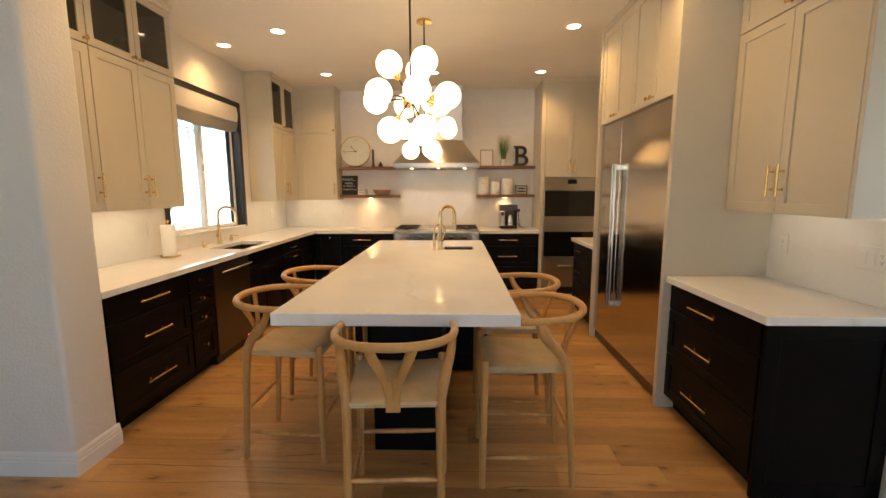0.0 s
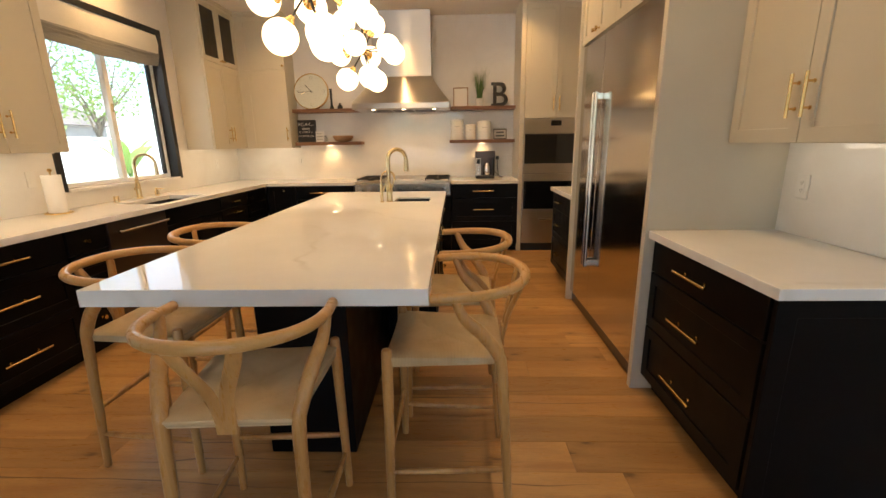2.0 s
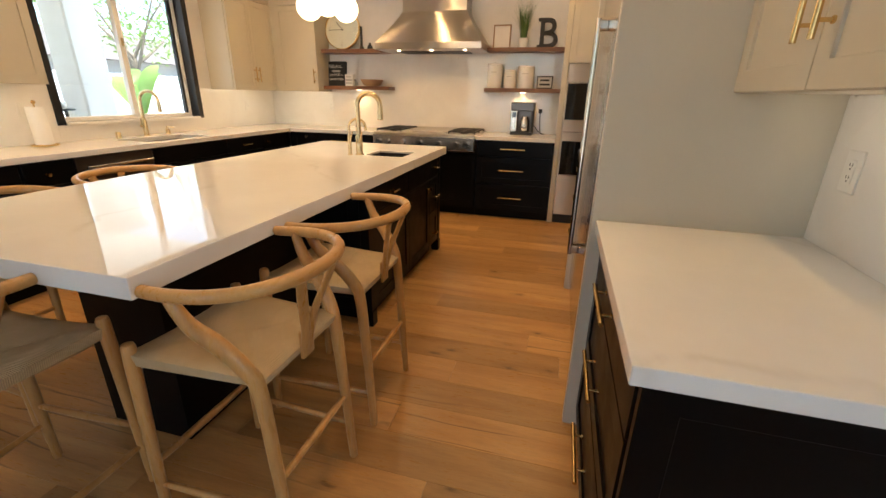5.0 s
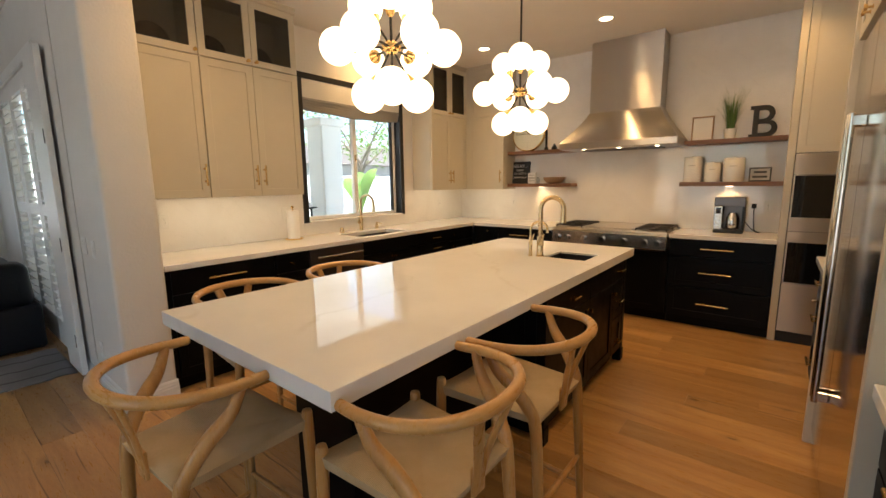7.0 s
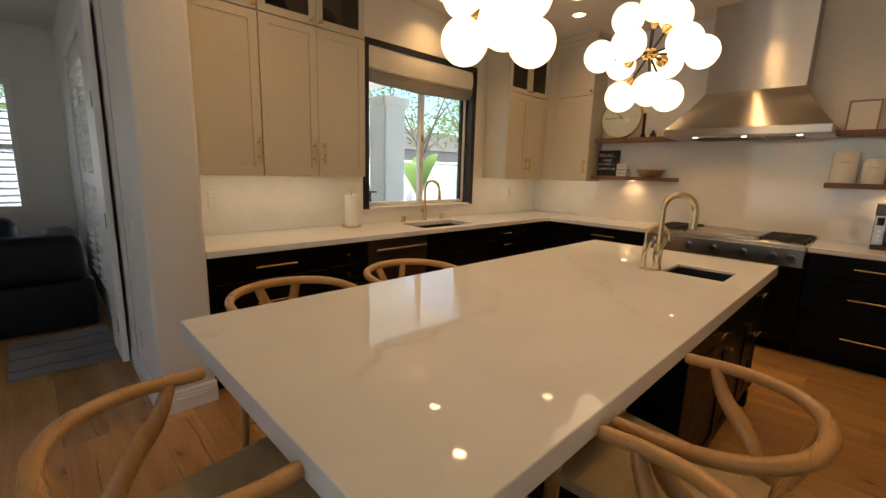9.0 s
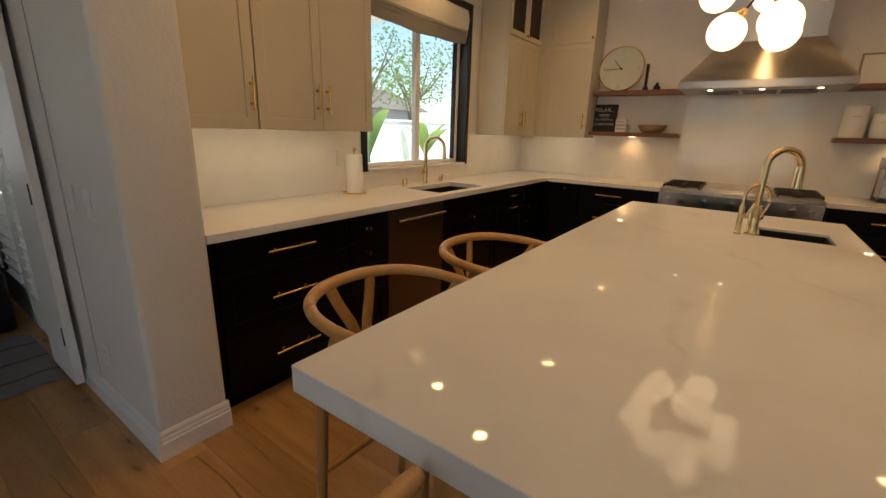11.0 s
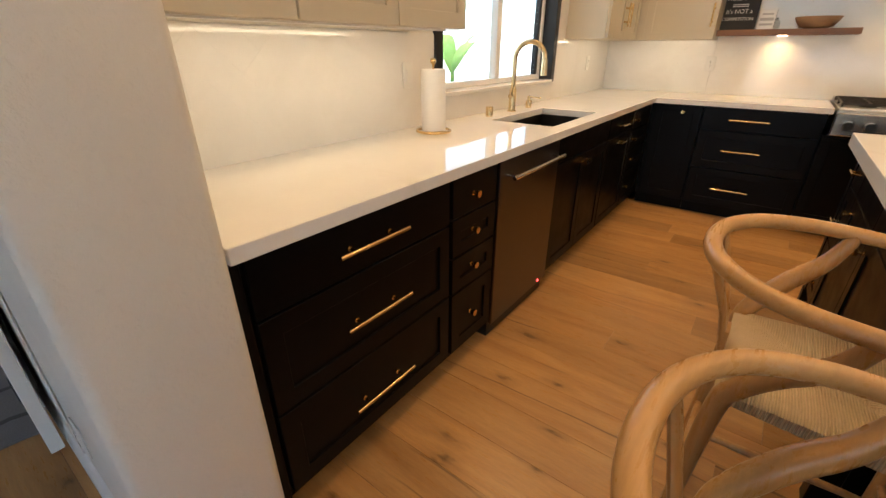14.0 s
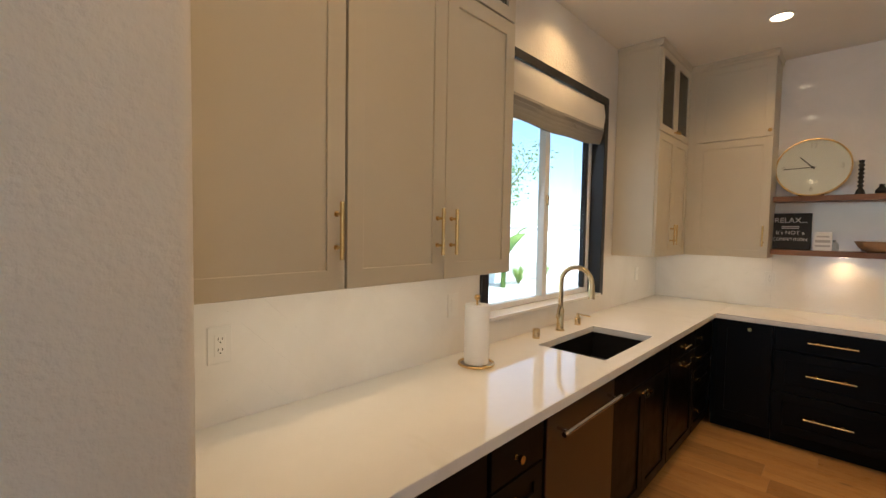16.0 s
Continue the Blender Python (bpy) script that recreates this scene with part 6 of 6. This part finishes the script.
def tree(x, y, h, spread, label, seed, leaves=1500):
    r = random.Random(seed)
    ob = thing("tree", pose(x, y, -0.16), label, "tree", "garden trees")
    bm = B()
    pts = smooth_path([(0, 0, 0), (0.06, 0.03, h * 0.2), (-0.04, 0.05, h * 0.38), (0.03, 0, h * 0.5)], 5)
    tube(bm, pts, [0.10 - 0.05 * k / (len(pts) - 1) for k in range(len(pts))], 10)
    tips = []
    for k in range(7):
        a = k * 0.9 + r.random()
        st = pts[-1 - (k % 4) * 2]
        tip = Vector((math.cos(a) * spread * r.uniform(0.5, 0.9), math.sin(a) * spread * r.uniform(0.5, 0.9), h * r.uniform(0.62, 0.95)))
        mid_p = st.lerp(tip, 0.5) + Vector((0, 0, 0.12 * h * r.uniform(-0.3, 0.5)))
        lp = smooth_path([st, mid_p, tip], 4)
        tube(bm, lp, [0.045 - 0.035 * j / (len(lp) - 1) for j in range(len(lp))], 8)
        tips += [tip, mid_p]
    part("trunk", bm, "bark", ob, "branching grey brown trunk", True)
    for mat, share in (("leaf_a", 0.6), ("leaf_b", 0.4)):
        bm = B()
        for t in tips:
            leaf_cloud(bm, t, spread * 0.42, spread * 0.42, spread * 0.30, int(leaves * share / len(tips)), 0.07, r)
        part("crown", bm, mat, ob, "loose crown of small green leaves", kind="stuff")


tree(-9.9, 11.2, 4.6, 1.7, "slender garden tree with pale bare limbs behind the wall", 3, 900)
tree(-10.8, 8.4, 4.4, 1.9, "leafy green tree behind the garden wall", 5, 1900)
tree(-10.5, 14.2, 4.8, 2.0, "leafy green tree at the garden's far end", 8, 1700)
tree(-11.6, 5.6, 5.0, 2.2, "broad leafy tree behind the patio", 9, 2000)
tree(-11.0, 0.5, 5.0, 2.2, "leafy tree beyond the living room", 12, 2200)


def banana(x, y, seed, n=7, h=2.2):
    r = random.Random(seed)
    ob = thing("banana_plant", pose(x, y, -0.16), "banana plant with long arching green leaves", "plant", "garden plants")
    bm = B()
    tube(bm, [(0, 0, 0), (0.02, 0, 0.5), (0, 0.02, 1.0)], [0.08, 0.07, 0.05], 10)
    part("stem", bm, "leaf_b", ob, "", True)
    for k in range(n):
        a = k * 2.4 + r.random() * 0.5
        ln, out = h * r.uniform(0.75, 1.1), r.uniform(0.5, 1.0)
        bm = B()
        prev = None
        side = Vector((-math.sin(a), math.cos(a), 0))
        for j in range(9):
            u = j / 8
            c = Vector((math.cos(a) * out * u, math.sin(a) * out * u, 0.8 + ln * (u * 0.95 - 0.45 * u * u)))
            w = 0.20 * math.sin(math.pi * min(1, max(0.02, u * 0.95 + 0.03))) ** 0.7
            row = [bm.verts.new(c + side * w + Vector((0, 0, 0.05 * w * 4))), bm.verts.new(c), bm.verts.new(c - side * w + Vector((0, 0, 0.05 * w * 4)))]
            if prev:
                bm.faces.new((prev[0], prev[1], row[1], row[0]))
                bm.faces.new((prev[1], prev[2], row[2], row[1]))
            prev = row
        part("leaf", bm, "leaf_c", ob, "long arching leaf", True)


banana(-7.9, 9.4, 2)
banana(-8.3, 12.3, 6, 6, 1.9)


def shrub(x, y, r0, h, seed):
    r = random.Random(seed)
    ob = thing("shrub", pose(x, y, -0.16), "low green shrub with strappy leaves at the wall", "shrub", "garden plants")
    bm = B()
    for _ in range(90):
        a, ln = r.random() * 6.28, h * r.uniform(0.6, 1.1)
        o = r0 * r.uniform(0.4, 1.2)
        prev = None
        side = Vector((-math.sin(a), math.cos(a), 0)) * 0.022
        for j in range(5):
            u = j / 4
            c = Vector((math.cos(a) * o * u, math.sin(a) * o * u, ln * (u * 1.5 - 0.75 * u * u)))
            row = (bm.verts.new(c + side * (1 - u * 0.95)), bm.verts.new(c - side * (1 - u * 0.95)))
            if prev:
                bm.faces.new((prev[0], row[0], row[1], prev[1]))
            prev = row
    part("leaves", bm, "leaf_b", ob, "arching strap leaves", kind="stuff")


for k, (x, y) in enumerate(((-8.5, 7.6), (-8.6, 10.2), (-8.4, 11.1), (-8.5, 13.4), (-8.6, 15.0))):
    shrub(x, y, 0.55, 0.75, 20 + k)

nb = thing("neighbour_house", pose(-17.5, 14.0, -0.16), "grey neighbouring house with a low dark roof", "house")
M["siding"] = paint("grey siding", (0.34, 0.33, 0.32), 0.8, 0.06, 0.3, 30)
bm = B()
box(bm, -2.5, 2.5, -5, 6, 0, 2.5)
part("wall", bm, "siding", nb)
bm = B()
v = [bm.verts.new(c) for c in ((-3, -5.5, 2.5), (3, -5.5, 2.5), (3, 6.5, 2.5), (-3, 6.5, 2.5), (0, -5.5, 3.7), (0, 6.5, 3.7))]
for f in ((0, 1, 4), (1, 2, 5, 4), (2, 3, 5), (3, 0, 4, 5), (0, 3, 2, 1)):
    bm.faces.new([v[i] for i in f])
part("roof", bm, "roof", nb, "low dark pitched roof")
for y in (-3.0, 0.0, 3.0):
    bm = B()
    box(bm, 2.5, 2.53, y - 0.6, y + 0.6, 1.0, 2.0)
    part("window", bm, "oven_glass", nb, "dark window")

bt = thing("patio_table", pose(-4.15, 5.15, -0.16), "small patio table with a white bowl outside the window", "patio table")
bm = B()
cyl(bm, (0, 0, 1.245), (0, 0, 1.262), 0.16, n=30)
part("tabletop", bm, "black", bt, "round dark top", True)
for k in range(3):
    a = k * 2.094
    bm = B()
    cyl(bm, (0.13 * math.cos(a), 0.13 * math.sin(a), 1.245), (0.15 * math.cos(a), 0.15 * math.sin(a), 0), 0.009)
    part("leg", bm, "black", bt, "", True)
bm = B()
lathe(bm, [(0, 1.263), (0.07, 1.263), (0.09, 1.30), (0.085, 1.34), (0.02, 1.35), (0.015, 1.385), (0, 1.385)], 24)
part("dish", bm, "ceramic", bt, "white covered dish", True)

# ---- herringbone wall tiles ----
def clip_poly(poly, x0, x1, z0, z1):
    for axis, lim, keep in ((0, x0, 1), (0, x1, -1), (1, z0, 1), (1, z1, -1)):
        out = []
        for a, b in zip(poly, poly[1:] + poly[:1]):
            ia, ib = keep * (a[axis] - lim) >= 0, keep * (b[axis] - lim) >= 0
            if ia:
                out.append(a)
            if ia != ib:
                t = (lim - a[axis]) / (b[axis] - a[axis])
                out.append((a[0] + t * (b[0] - a[0]), a[1] + t * (b[1] - a[1])))
        poly = out
        if len(poly) < 3:
            return []
    return poly


def herringbone(rects, wall, to_world, W=0.10, n=3, gap=0.00005, thick=0.0075):
    """Herringbone tiles at 45 degrees, cut to the rectangles (s, z) of a wall."""
    c = math.sqrt(0.5)
    for s0, s1, z0, z1 in rects:
        cs = [((s + z) * c, (z - s) * c) for s in (s0, s1) for z in (z0, z1)]
        i0, i1 = int(min(p[0] for p in cs) / W) - n - 1, int(max(p[0] for p in cs) / W) + n + 1
        j0, j1 = int(min(p[1] for p in cs) / W) - n - 1, int(max(p[1] for p in cs) / W) + n + 1
        tiles = []
        for j in range(j0, j1 + 1):
            for i in range(i0, i1 + 1):
                if (i - j) % (2 * n) == 0:
                    tiles.append((i * W, (i + n) * W, j * W, (j + 1) * W))
                if (i - j) % (2 * n) == n:
                    tiles.append((i * W, (i + 1) * W, (j - n + 1) * W, (j + 1) * W))
        for a0, a1, b0, b1 in tiles:
            quad = [(a0 + gap, b0 + gap), (a1 - gap, b0 + gap), (a1 - gap, b1 - gap), (a0 + gap, b1 - gap)]
            poly = clip_poly([((a - b) * c, (a + b) * c) for a, b in quad], s0, s1, z0, z1)
            if len(poly) < 3:
                continue
            area = abs(sum(p[0] * q[1] - q[0] * p[1] for p, q in zip(poly, poly[1:] + poly[:1]))) / 2
            if area < 2e-4:
                continue
            mx, mz = sum(p[0] for p in poly) / len(poly), sum(p[1] for p in poly) / len(poly)
            e = 0.00012
            k = len(poly)
            verts, faces = [], []
            for d, shrink in ((0.0, 0.0), (thick - e, 0.0), (thick, e)):
                for s, z in poly:
                    L = math.hypot(s - mx, z - mz) or 1
                    f = 1 - shrink * 1.4 / L
                    verts.append(to_world((mx + (s - mx) * f), (mz + (z - mz) * f), d))
            for r in (0, 1):
                faces += [(r * k + i, r * k + (i + 1) % k, (r + 1) * k + (i + 1) % k, (r + 1) * k + i) for i in range(k)]
            faces.append(tuple(2 * k + i for i in range(k)))
            me = bpy.data.meshes.new("tile")
            me.from_pydata(verts, [], faces)
            me.materials.append(M["tile"])
            ob = new("tile", me)
            ob.parent = wall


herringbone([(PY + 0.001, WY0 - TW - 0.001, CT + 0.001, UB - 0.006), (WY0 - TW, WY1 + TW, CT + 0.001, WZ0 - 0.024), (WY1 + TW + 0.001, YB - 0.009, CT + 0.001, UB - 0.008)],
            wall_west, lambda s, z, d: (XL + d, s, z))
herringbone([(XL + 0.009, -1.4605, CT + 0.001, UB - 0.008), (-1.4595, 1.455, CT + 0.001, CEIL - 0.001)], wall_north, lambda s, z, d: (s, YB - d, z))
herringbone([(2.032, 2.928, CT + 0.001, 1.350)], wall_east, lambda s, z, d: (XR - d, s, z))

# ---- oak floor ----
floor = solid("floor", wall_boxes([(LIVX - WT, 4.2 + WT, BACKY - WT, YB + WT, -0.15, -0.004)]), "joint", label="wide oiled oak plank floor", category="floor", kind="structure")
rp = random.Random(21)
PW = 0.19
cache = {}


def plank_mesh(ln):
    key = round(ln, 2)
    if key not in cache:
        bm = B()
        box(bm, 0.0004, key - 0.0004, 0.0004, PW - 0.0004, -0.018, 0.0)
        es = [e for e in bm.edges if all(vv.co.z > -0.001 for vv in e.verts)]
        bmesh.ops.bevel(bm, geom=es, offset=0.0008, segments=1, affect="EDGES")
        cache[key] = mesh_of("plank", bm, "oak")
    return cache[key]


far_bm = []
rows = int((YB - BACKY) / PW) + 1
for k in range(rows):
    y = BACKY + k * PW
    x = LIVX - rp.uniform(0.0, 1.6)
    while x < 4.2:
        ln = round(rp.choice((1.2, 1.5, 1.8, 2.1)), 2)
        if x + ln > LIVX:
            near = -3.6 < x + ln / 2 < 2.4 and 0.2 < y < 6.2
            if near:
                ob = new("plank", plank_mesh(ln))
                ob.matrix_basis = pose(x, y, 0)
                ob.parent = floor
            else:
                far_bm.append((x, y, ln))
        x += ln
bm = B()
for x, y, ln in far_bm:
    vs = [bm.verts.new(c) for c in ((x + 0.0006, y + 0.0006, 0), (x + ln - 0.0006, y + 0.0006, 0), (x + ln - 0.0006, y + PW - 0.0006, 0), (x + 0.0006, y + PW - 0.0006, 0))]
    lo = [bm.verts.new(v.co - Vector((0, 0, 0.004))) for v in vs]
    bm.faces.new(vs)
    for i in range(4):
        bm.faces.new((vs[i], lo[i], lo[(i + 1) % 4], vs[(i + 1) % 4]))
ob = part("far_planks", bm, "oak", floor, kind="stuff")
